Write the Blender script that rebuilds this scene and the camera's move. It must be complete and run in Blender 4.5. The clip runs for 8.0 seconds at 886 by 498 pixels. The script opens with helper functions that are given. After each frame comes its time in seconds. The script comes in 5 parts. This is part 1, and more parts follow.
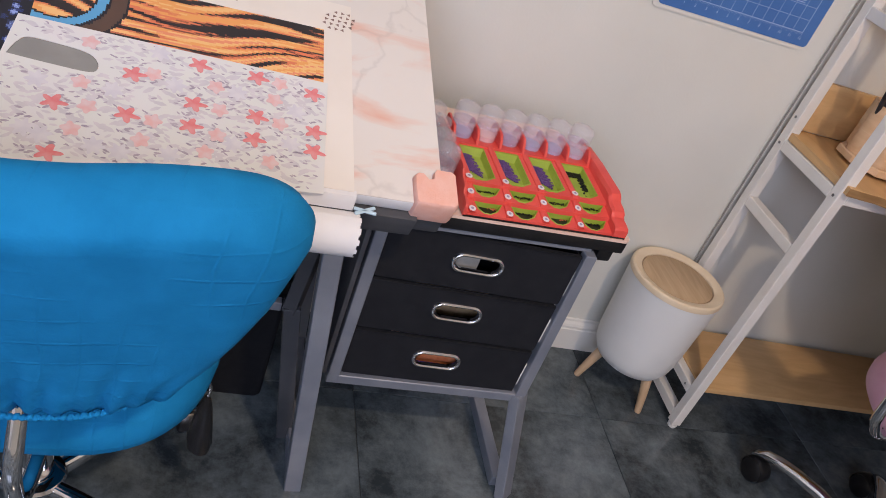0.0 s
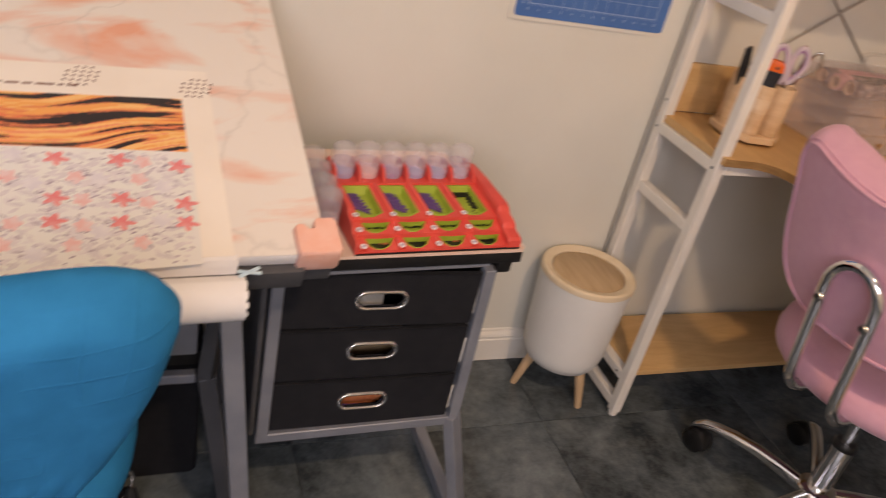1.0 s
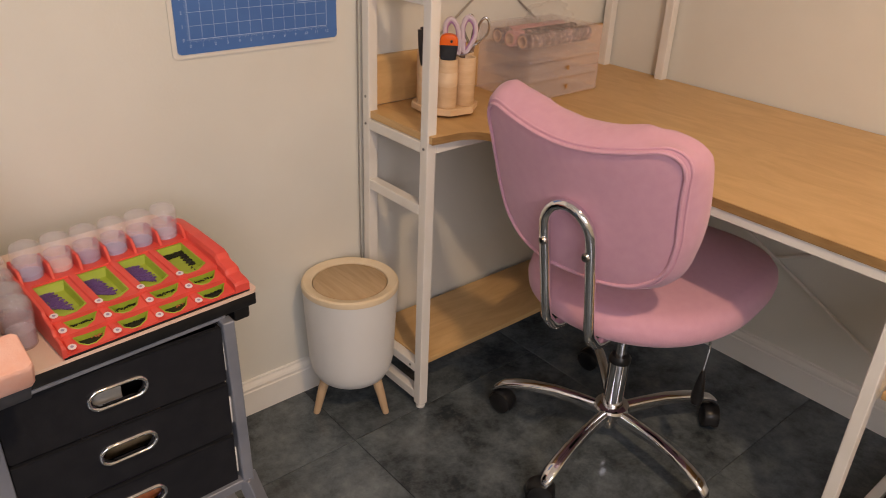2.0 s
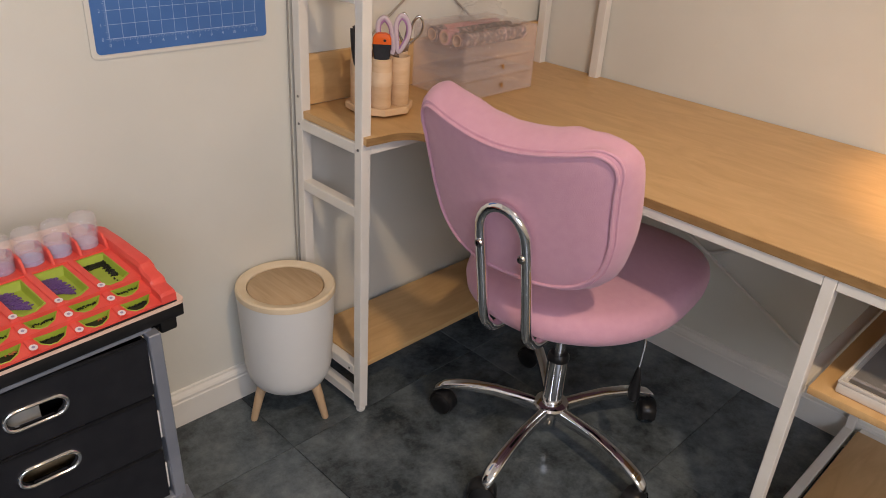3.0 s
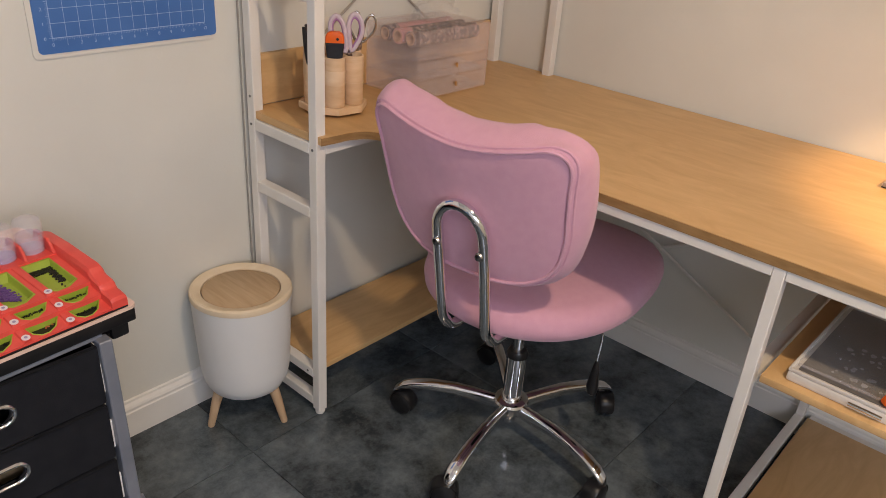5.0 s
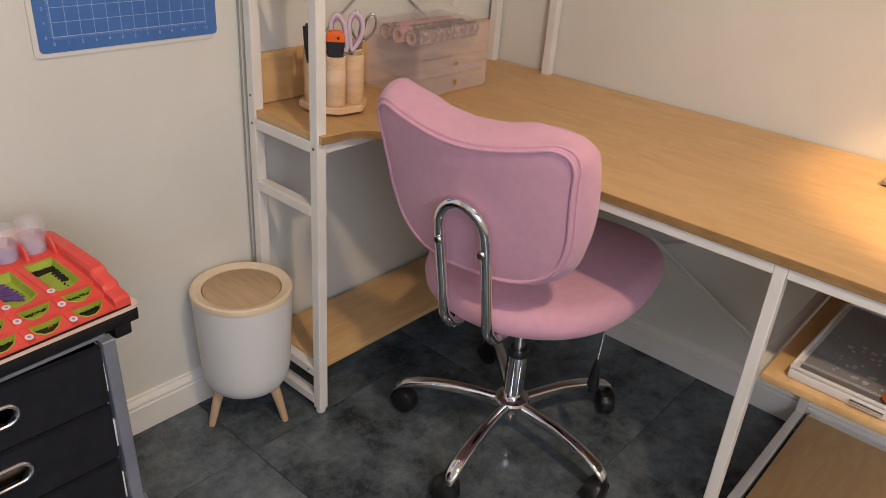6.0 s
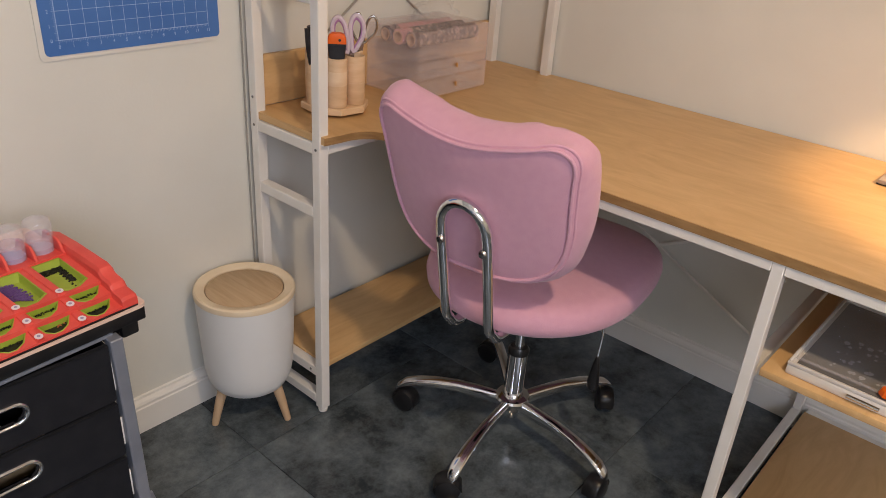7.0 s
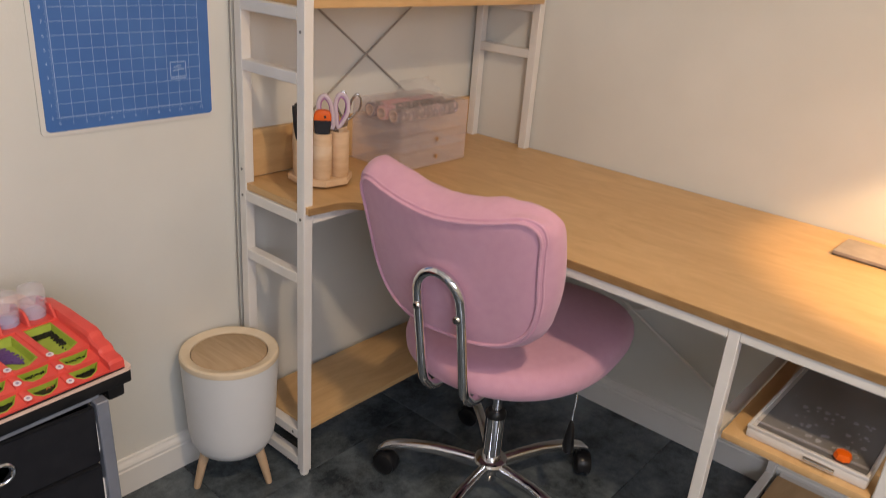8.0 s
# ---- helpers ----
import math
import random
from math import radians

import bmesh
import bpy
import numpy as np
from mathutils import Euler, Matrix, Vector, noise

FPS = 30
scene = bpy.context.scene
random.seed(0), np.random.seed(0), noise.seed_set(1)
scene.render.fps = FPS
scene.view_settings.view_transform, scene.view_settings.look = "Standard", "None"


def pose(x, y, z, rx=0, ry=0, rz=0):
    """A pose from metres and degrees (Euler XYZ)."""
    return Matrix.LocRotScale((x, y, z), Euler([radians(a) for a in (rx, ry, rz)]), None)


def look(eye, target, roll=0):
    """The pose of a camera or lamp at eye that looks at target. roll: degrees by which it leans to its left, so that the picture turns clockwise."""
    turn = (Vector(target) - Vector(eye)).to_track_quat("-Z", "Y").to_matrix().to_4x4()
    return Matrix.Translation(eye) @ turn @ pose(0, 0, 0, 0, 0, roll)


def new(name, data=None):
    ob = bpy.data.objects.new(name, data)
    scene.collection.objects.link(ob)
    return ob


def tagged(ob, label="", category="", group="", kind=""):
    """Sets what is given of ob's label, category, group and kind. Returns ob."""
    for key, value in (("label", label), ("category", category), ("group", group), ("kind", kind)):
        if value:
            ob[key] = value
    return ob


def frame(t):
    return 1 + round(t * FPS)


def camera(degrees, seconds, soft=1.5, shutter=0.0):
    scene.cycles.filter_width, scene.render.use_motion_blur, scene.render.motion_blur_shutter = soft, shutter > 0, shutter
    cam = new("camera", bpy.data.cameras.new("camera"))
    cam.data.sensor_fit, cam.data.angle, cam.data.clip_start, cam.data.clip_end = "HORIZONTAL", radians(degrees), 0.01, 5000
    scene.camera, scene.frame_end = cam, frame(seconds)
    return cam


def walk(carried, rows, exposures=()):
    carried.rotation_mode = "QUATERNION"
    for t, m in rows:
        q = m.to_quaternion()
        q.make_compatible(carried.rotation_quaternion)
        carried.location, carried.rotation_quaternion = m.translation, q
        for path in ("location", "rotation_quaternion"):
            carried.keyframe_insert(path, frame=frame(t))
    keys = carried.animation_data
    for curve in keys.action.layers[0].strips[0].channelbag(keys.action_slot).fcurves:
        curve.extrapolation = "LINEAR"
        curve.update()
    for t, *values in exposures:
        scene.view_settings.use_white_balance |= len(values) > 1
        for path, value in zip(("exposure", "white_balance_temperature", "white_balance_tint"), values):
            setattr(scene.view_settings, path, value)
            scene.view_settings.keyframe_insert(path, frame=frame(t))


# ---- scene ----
cam = camera(61.2, 8.0, 0.9, 0.25)
PATH = [
    (0, (-1.168, -1.37, 1.181), (-0.572, 0.201, 0.097), 21.7),
    (0.5, (-1.166, -1.377, 1.184), (-0.591, 0.214, 0.117), 20.1),
    (0.8, (-1.144, -1.37, 1.199), (-0.534, 0.222, 0.137), 16.5),
    (1, (-1.109, -1.385, 1.221), (-0.37, 0.182, 0.223), 13.4),
    (1.2, (-1.079, -1.385, 1.226), (-0.178, 0.135, 0.274), 10.8),
    (1.5, (-1.028, -1.407, 1.237), (0.022, 0.021, 0.311), 5.1),
    (1.7, (-0.993, -1.421, 1.242), (0.118, -0.038, 0.32), 3.5),
    (2.8, (-0.96, -1.424, 1.251), (0.296, -0.168, 0.332), 3.1),
    (3, (-0.949, -1.416, 1.255), (0.326, -0.185, 0.329), 3.7),
    (3.5, (-0.946, -1.412, 1.253), (0.358, -0.211, 0.327), 4.0),
    (4, (-0.95, -1.41, 1.253), (0.379, -0.233, 0.332), 4.5),
    (4.5, (-0.946, -1.417, 1.251), (0.4, -0.257, 0.333), 4.4),
    (6, (-0.956, -1.409, 1.25), (0.404, -0.267, 0.33), 4.3),
    (6.5, (-0.96, -1.415, 1.253), (0.401, -0.274, 0.335), 4.2),
    (7, (-0.975, -1.412, 1.254), (0.392, -0.276, 0.337), 4.2),
    (7.5, (-0.985, -1.419, 1.251), (0.384, -0.283, 0.336), 4.2),
    (7.8, (-1.0, -1.44, 1.272), (0.412, -0.301, 0.431), 4.6),
    (8, (-1.001, -1.474, 1.294), (0.425, -0.298, 0.53), 4.5),
]
walk(cam, [(t, look(eye, target, roll)) for t, eye, target, roll in PATH], [
    (0, -0.12, 6650, 15), (0.5, -0.15, 7750, 19), (0.8, -0.19, 8450, 20), (1.2, -0.28, 9150, 21), (1.7, -0.3, 9150, 20), (2.8, -0.24, 7600, 12), (7.6, -0.24, 7450, 12), (8.0, -0.29, 7500, 12)])

# ---- light ----
world = bpy.data.worlds.new("world")
world.use_nodes = True
scene.world = world
sky = world.node_tree.nodes.new("ShaderNodeTexSky")
sky.sky_type, sky.sun_disc, sky.sun_elevation, sky.sun_rotation = "NISHITA", False, radians(35), radians(200)
world.node_tree.links.new(sky.outputs[0], world.node_tree.nodes["Background"].inputs[0])
world.node_tree.nodes["Background"].inputs[1].default_value = 0.1
scene.view_settings.exposure = 0.0


def lamp(name, kind, power, colour, m, size=0.1, size_y=None):
    data = bpy.data.lights.new(name, kind)
    data.energy, data.color = power, colour
    if kind == "AREA":
        data.shape, data.size, data.size_y = "RECTANGLE", size, size_y or size
    else:
        data.shadow_soft_size = size
    ob = new(name, data)
    ob.matrix_world = m
    return ob


# downlight in the ceiling behind the camera, the window in the south wall, the desk lamp
down = lamp("downlight_light", "AREA", 29, (1.0, 0.81, 0.61), look((-0.61, -1.84, 2.385), (-0.61, -1.84, 0)), 0.13)
down.data.shape = "DISK"
lamp("window_daylight", "AREA", 42, (0.62, 0.735, 1.0), look((-1.7, -2.95, 1.68), (-1.7, -0.6, 0.45)), 1.56, 0.8)
bulb = lamp("desk_lamp_light", "SPOT", 26, (1.0, 0.66, 0.36), look((0.66, -1.56, 1.18), (0.70, -1.5, 0.73)), 0.02)
bulb.data.spot_size, bulb.data.spot_blend = radians(96), 0.3


# ---- materials ----
def material(name, base, rough=0.5, metal=0.0, second=None, scale=8.0, stretch=(1, 1, 1), low=0.35, high=0.65, bump=0.0, bump_scale=200.0,
             per_object=0.0, coat=0.0, sheen=0.0, rough_vary=0.0, detail=6.0, distortion=0.0, transmission=0.0, alpha=1.0, ior=1.45, ragged=0.5):
    """A surface of two colours mixed by noise, with fine relief."""
    mat = bpy.data.materials.new(name)
    mat.use_nodes = True
    nodes, links = mat.node_tree.nodes, mat.node_tree.links
    bsdf = nodes["Principled BSDF"]
    put = bsdf.inputs
    put["Roughness"].default_value, put["Metallic"].default_value, put["IOR"].default_value = rough, metal, ior
    put["Coat Weight"].default_value, put["Sheen Weight"].default_value = coat, sheen
    put["Transmission Weight"].default_value, put["Alpha"].default_value = transmission, alpha
    put["Base Color"].default_value = (*base, 1)
    place = nodes.new("ShaderNodeTexCoord")
    mapping = nodes.new("ShaderNodeMapping")
    mapping.inputs["Scale"].default_value = stretch
    links.new(place.outputs["Object"], mapping.inputs["Vector"])
    if second:
        grain = nodes.new("ShaderNodeTexNoise")
        grain.inputs["Scale"].default_value, grain.inputs["Detail"].default_value = scale, detail
        grain.inputs["Distortion"].default_value, grain.inputs["Roughness"].default_value = distortion, ragged
        links.new(mapping.outputs[0], grain.inputs["Vector"])
        if per_object:
            info = nodes.new("ShaderNodeObjectInfo")
            shift = nodes.new("ShaderNodeVectorMath")
            shift.operation = "MULTIPLY_ADD"
            shift.inputs[1].default_value = (37, 53, 71)
            links.new(info.outputs["Random"], shift.inputs[0])
            links.new(mapping.outputs[0], shift.inputs[2])
            links.new(shift.outputs[0], grain.inputs["Vector"])
        ramp = nodes.new("ShaderNodeValToRGB")
        ramp.color_ramp.elements[0].position, ramp.color_ramp.elements[1].position = low, high
        ramp.color_ramp.elements[0].color, ramp.color_ramp.elements[1].color = (*base, 1), (*second, 1)
        links.new(grain.outputs["Fac"], ramp.inputs[0])
        colour = ramp.outputs[0]
        if per_object:
            tone = nodes.new("ShaderNodeHueSaturation")
            level = nodes.new("ShaderNodeMapRange")
            level.inputs[3].default_value, level.inputs[4].default_value = 1 - per_object, 1 + per_object
            links.new(info.outputs["Random"], level.inputs[0])
            links.new(level.outputs[0], tone.inputs["Value"])
            links.new(colour, tone.inputs["Color"])
            colour = tone.outputs[0]
        links.new(colour, put["Base Color"])
        if rough_vary:
            vary = nodes.new("ShaderNodeMapRange")
            vary.inputs[3].default_value, vary.inputs[4].default_value = rough - rough_vary, rough + rough_vary
            links.new(grain.outputs["Fac"], vary.inputs[0])
            links.new(vary.outputs[0], put["Roughness"])
    if bump:
        fine = nodes.new("ShaderNodeTexNoise")
        fine.inputs["Scale"].default_value, fine.inputs["Detail"].default_value = bump_scale, 3
        links.new(mapping.outputs[0], fine.inputs["Vector"])
        relief = nodes.new("ShaderNodeBump")
        relief.inputs["Strength"].default_value, relief.inputs["Distance"].default_value = bump, 0.002
        links.new(fine.outputs["Fac"], relief.inputs["Height"])
        links.new(relief.outputs[0], put["Normal"])
    return mat


WALL = material("wall_paint", (0.685, 0.675, 0.62), 0.55, second=(0.735, 0.725, 0.67), scale=3, bump=0.12, bump_scale=160)
CEILING = material("ceiling_paint", (0.8, 0.79, 0.77), 0.7, second=(0.76, 0.75, 0.73), scale=2)
TRIM = material("trim_paint", (0.76, 0.74, 0.7), 0.3, second=(0.8, 0.78, 0.74), scale=6)
SLATE = material("slate_tile", (0.029, 0.037, 0.043), 0.15, second=(0.163, 0.198, 0.220), scale=6, ragged=0.76, low=0.38, high=0.68, ior=1.5, bump=0.05, bump_scale=90, per_object=0.1, rough_vary=0.06, detail=15, distortion=0.1)
GROUT = material("grout", (0.045, 0.05, 0.055), 0.7, second=(0.065, 0.071, 0.077), scale=20)
OAK_Y = material("oak_laminate_long", (0.55, 0.325, 0.142), 0.4, second=(0.69, 0.44, 0.212), scale=5, ragged=0.6, stretch=(4, 1.0, 4), low=0.25, high=0.75, bump=0.08, bump_scale=60, detail=10, distortion=1.6)
OAK_X = material("oak_laminate_short", (0.55, 0.325, 0.142), 0.4, second=(0.69, 0.44, 0.212), scale=5, ragged=0.6, stretch=(1.0, 4, 4), low=0.25, high=0.75, bump=0.08, bump_scale=60, detail=10, distortion=1.6)
OAK_EDGE = material("oak_edge_band", (0.27, 0.15, 0.06), 0.5, second=(0.36, 0.21, 0.09), scale=12, stretch=(2, 2, 8))
WHITE_STEEL = material("white_powder_coat", (0.74, 0.71, 0.66), 0.35, second=(0.79, 0.76, 0.72), scale=12, bump=0.05, bump_scale=400)
GREY_STEEL = material("blue_grey_steel", (0.20, 0.22, 0.27), 0.35, 0.3, second=(0.27, 0.29, 0.34), scale=10, bump=0.05, bump_scale=300)
DARK_STEEL = material("dark_grey_steel", (0.055, 0.058, 0.068), 0.45, 0.2, second=(0.08, 0.083, 0.095), scale=9)
BLACK_PLASTIC = material("black_plastic", (0.008, 0.008, 0.009), 0.32, second=(0.013, 0.013, 0.015), scale=30, bump=0.1)
BLACK_FABRIC = material("black_woven_fabric", (0.012, 0.013, 0.017), 0.85, second=(0.016, 0.017, 0.021), scale=40, ior=1.25, bump=0.5, bump_scale=900)
CHROME = material("chrome", (0.86, 0.86, 0.88), 0.07, 1.0, second=(0.78, 0.78, 0.81), scale=14)
BRACE = material("grey_rod", (0.36, 0.33, 0.29), 0.4, 0.2, second=(0.42, 0.39, 0.35), scale=30)
BOLT = material("dull_bolt", (0.3, 0.29, 0.28), 0.35, 1.0, second=(0.2, 0.2, 0.2), scale=40)
PINK_CLOTH = material("pink_upholstery", (0.645, 0.338, 0.443), 0.85, second=(0.67, 0.358, 0.463), scale=55, bump=0.4, bump_scale=600, sheen=0.25)
BLUE_CLOTH = material("blue_stretch_cover", (0.003, 0.158, 0.365), 0.85, second=(0.005, 0.186, 0.425), scale=22, bump=0.2, bump_scale=420, ior=1.2)
BIN_WHITE = material("bin_white_plastic", (0.74, 0.74, 0.73), 0.45, second=(0.78, 0.78, 0.77), scale=5)
BIN_RIM = material("bin_rim_beech", (0.74, 0.60, 0.42), 0.45, second=(0.78, 0.65, 0.48), scale=8, stretch=(1, 5, 1))
BIN_LID = material("bin_lid_wood", (0.44, 0.30, 0.17), 0.5, second=(0.55, 0.39, 0.24), scale=11, stretch=(9, 0.9, 4), low=0.3, high=0.7, detail=8, distortion=0.7)
BEECH = material("beech_leg", (0.52, 0.35, 0.21), 0.5, second=(0.6, 0.42, 0.27), scale=14, stretch=(6, 6, 0.7))
MAPLE = material("pale_maple", (0.68, 0.46, 0.28), 0.55, second=(0.78, 0.56, 0.37), scale=16, stretch=(1, 1, 4))
MAPLE_DARK = material("maple_band", (0.74, 0.53, 0.35), 0.55, second=(0.82, 0.63, 0.45), scale=16, stretch=(1, 1, 4))
RED_PLASTIC = material("coral_red_plastic", (0.70, 0.075, 0.06), 0.42, second=(0.76, 0.095, 0.075), scale=25, bump=0.15, bump_scale=500)
LIME = material("lime_plastic", (0.27, 0.36, 0.04), 0.45, second=(0.33, 0.42, 0.055), scale=30, bump=0.1, bump_scale=400)
STICKER = material("white_sticker", (0.75, 0.66, 0.7), 0.5)
STICKER_MARK = material("sticker_mark", (0.33, 0.28, 0.42), 0.5)
BEAD_BLACK = material("black_beads", (0.012, 0.012, 0.014), 0.3)
BEAD_PURPLE = material("purple_beads", (0.10, 0.045, 0.19), 0.35, second=(0.16, 0.08, 0.27), scale=300)
BEAD_ORANGE = material("orange_beads", (0.5, 0.13, 0.05), 0.35, second=(0.58, 0.2, 0.09), scale=120)
BEAD_BLUE = material("blue_beads", (0.1, 0.24, 0.5), 0.4, second=(0.16, 0.3, 0.55), scale=300)
BEAD_PEACH = material("peach_beads", (0.8, 0.42, 0.27), 0.4, second=(0.85, 0.5, 0.35), scale=300)
BEAD_GREY = material("grey_beads", (0.3, 0.34, 0.45), 0.4, second=(0.38, 0.42, 0.5), scale=300)
FROSTED = material("frosted_plastic", (0.82, 0.64, 0.77), 0.18, transmission=0.2, alpha=0.32, ior=1.45)
CAP = material("clear_plastic_cap", (0.82, 0.79, 0.87), 0.08, transmission=0.2, alpha=0.19, ior=1.5)
ACRYLIC = material("clear_acrylic", (0.78, 0.64, 0.61), 0.1, alpha=0.2, ior=1.45)
BAG = material("clear_bag", (0.8, 0.78, 0.77), 0.15, alpha=0.13, ior=1.45, bump=0.5, bump_scale=30)
MARBLE = material("peach_marble_top", (0.74, 0.69, 0.65), 0.3, second=(0.76, 0.36, 0.25), scale=3.0, stretch=(1, 2.6, 1), low=0.5, high=0.7, detail=5, distortion=1.6)
SLAB_PINK = material("blush_marble_film", (0.72, 0.50, 0.42), 0.35, second=(0.78, 0.6, 0.52), scale=9)
TABLE_EDGE = material("white_edge_band", (0.72, 0.72, 0.75), 0.35)
FOAM = material("peach_foam", (0.82, 0.43, 0.34), 0.8, second=(0.84, 0.49, 0.41), scale=60, bump=0.4, bump_scale=500)
CANVAS = material("cream_canvas", (0.78, 0.71, 0.64), 0.6, second=(0.82, 0.76, 0.7), scale=7)
CANVAS_ROLL = material("white_canvas_back", (0.80, 0.78, 0.78), 0.6, second=(0.75, 0.73, 0.74), scale=18)
PAPER = material("floral_paper", (0.72, 0.715, 0.69), 0.5, second=(0.73, 0.70, 0.71), scale=22, low=0.45, high=0.75)
PETAL_RED = material("petal_red_print", (0.76, 0.19, 0.20), 0.5, second=(0.77, 0.32, 0.32), scale=70)
PETAL_PINK = material("petal_pink_print", (0.77, 0.43, 0.42), 0.5, second=(0.75, 0.57, 0.58), scale=80)
PETAL_LILAC = material("petal_lilac_print", (0.63, 0.60, 0.66), 0.5, second=(0.71, 0.68, 0.71), scale=60)
LEAF_GREY = material("leaf_grey_print", (0.32, 0.27, 0.34), 0.5, second=(0.5, 0.44, 0.5), scale=40)
LEAF_PALE = material("leaf_pale_print", (0.60, 0.57, 0.60), 0.5, second=(0.67, 0.62, 0.65), scale=60)
SLOT_GREY = material("slot_grey", (0.29, 0.285, 0.27), 0.5, second=(0.25, 0.245, 0.235), scale=25)
SYMBOL = material("symbol_ink", (0.2, 0.12, 0.1), 0.6, second=(0.3, 0.2, 0.17), scale=60)
CLIP_BLUE = material("pale_blue_clip", (0.5, 0.66, 0.76), 0.4)
MAT_BLUE = material("blue_vinyl_mat", (0.045, 0.15, 0.42), 0.5, second=(0.06, 0.18, 0.47), scale=10, bump=0.15, bump_scale=600)
MAT_LINE = material("mat_print", (0.40, 0.53, 0.74), 0.5)
MAT_BACK = material("mat_backing", (0.72, 0.70, 0.64), 0.55)
CABLE = material("grey_cable", (0.3, 0.285, 0.26), 0.5)
TOOL_BLACK = material("black_handle", (0.012, 0.013, 0.018), 0.4, second=(0.026, 0.027, 0.033), scale=60)
TOOL_ORANGE = material("orange_handle", (0.85, 0.13, 0.008), 0.4)
TOOL_WHITE = material("white_handle", (0.6, 0.5, 0.57), 0.4)
TOOL_LILAC = material("lilac_handle", (0.40, 0.21, 0.40), 0.45)
STEEL = material("bright_steel", (0.6, 0.58, 0.56), 0.2, 1.0, second=(0.5, 0.48, 0.46), scale=40)
GOLD = material("brass_knob", (0.72, 0.48, 0.22), 0.22, 1.0)
TAPE_DARK = material("printed_tape", (0.075, 0.062, 0.075), 0.45, second=(0.45, 0.32, 0.30), scale=95, low=0.48, high=0.62, per_object=0.35)
TAPE_PINK = material("pink_tape", (0.62, 0.27, 0.29), 0.45, second=(0.68, 0.4, 0.4), scale=90)
TAPE_CORE = material("tape_core", (0.66, 0.43, 0.29), 0.6)
PAD_WHITE = material("white_light_pad", (0.62, 0.58, 0.53), 0.35, second=(0.68, 0.64, 0.6), scale=20)
SHEET_DARK = material("dark_sheet", (0.10, 0.094, 0.09), 0.3, second=(0.15, 0.14, 0.132), scale=14)
SHEET_PRINT = material("silver_print", (0.33, 0.32, 0.33), 0.4)
NOTE = material("grey_notepad", (0.36, 0.29, 0.24), 0.5, second=(0.44, 0.36, 0.3), scale=30)
GLASS = material("window_glass", (0.95, 0.98, 1.0), 0.02, transmission=1.0, alpha=0.15)
SHADE = material("lamp_shade_metal", (0.7, 0.68, 0.64), 0.4)
BOOK_BROWN = material("brown_case", (0.28, 0.10, 0.06), 0.5, second=(0.36, 0.15, 0.09), scale=20)


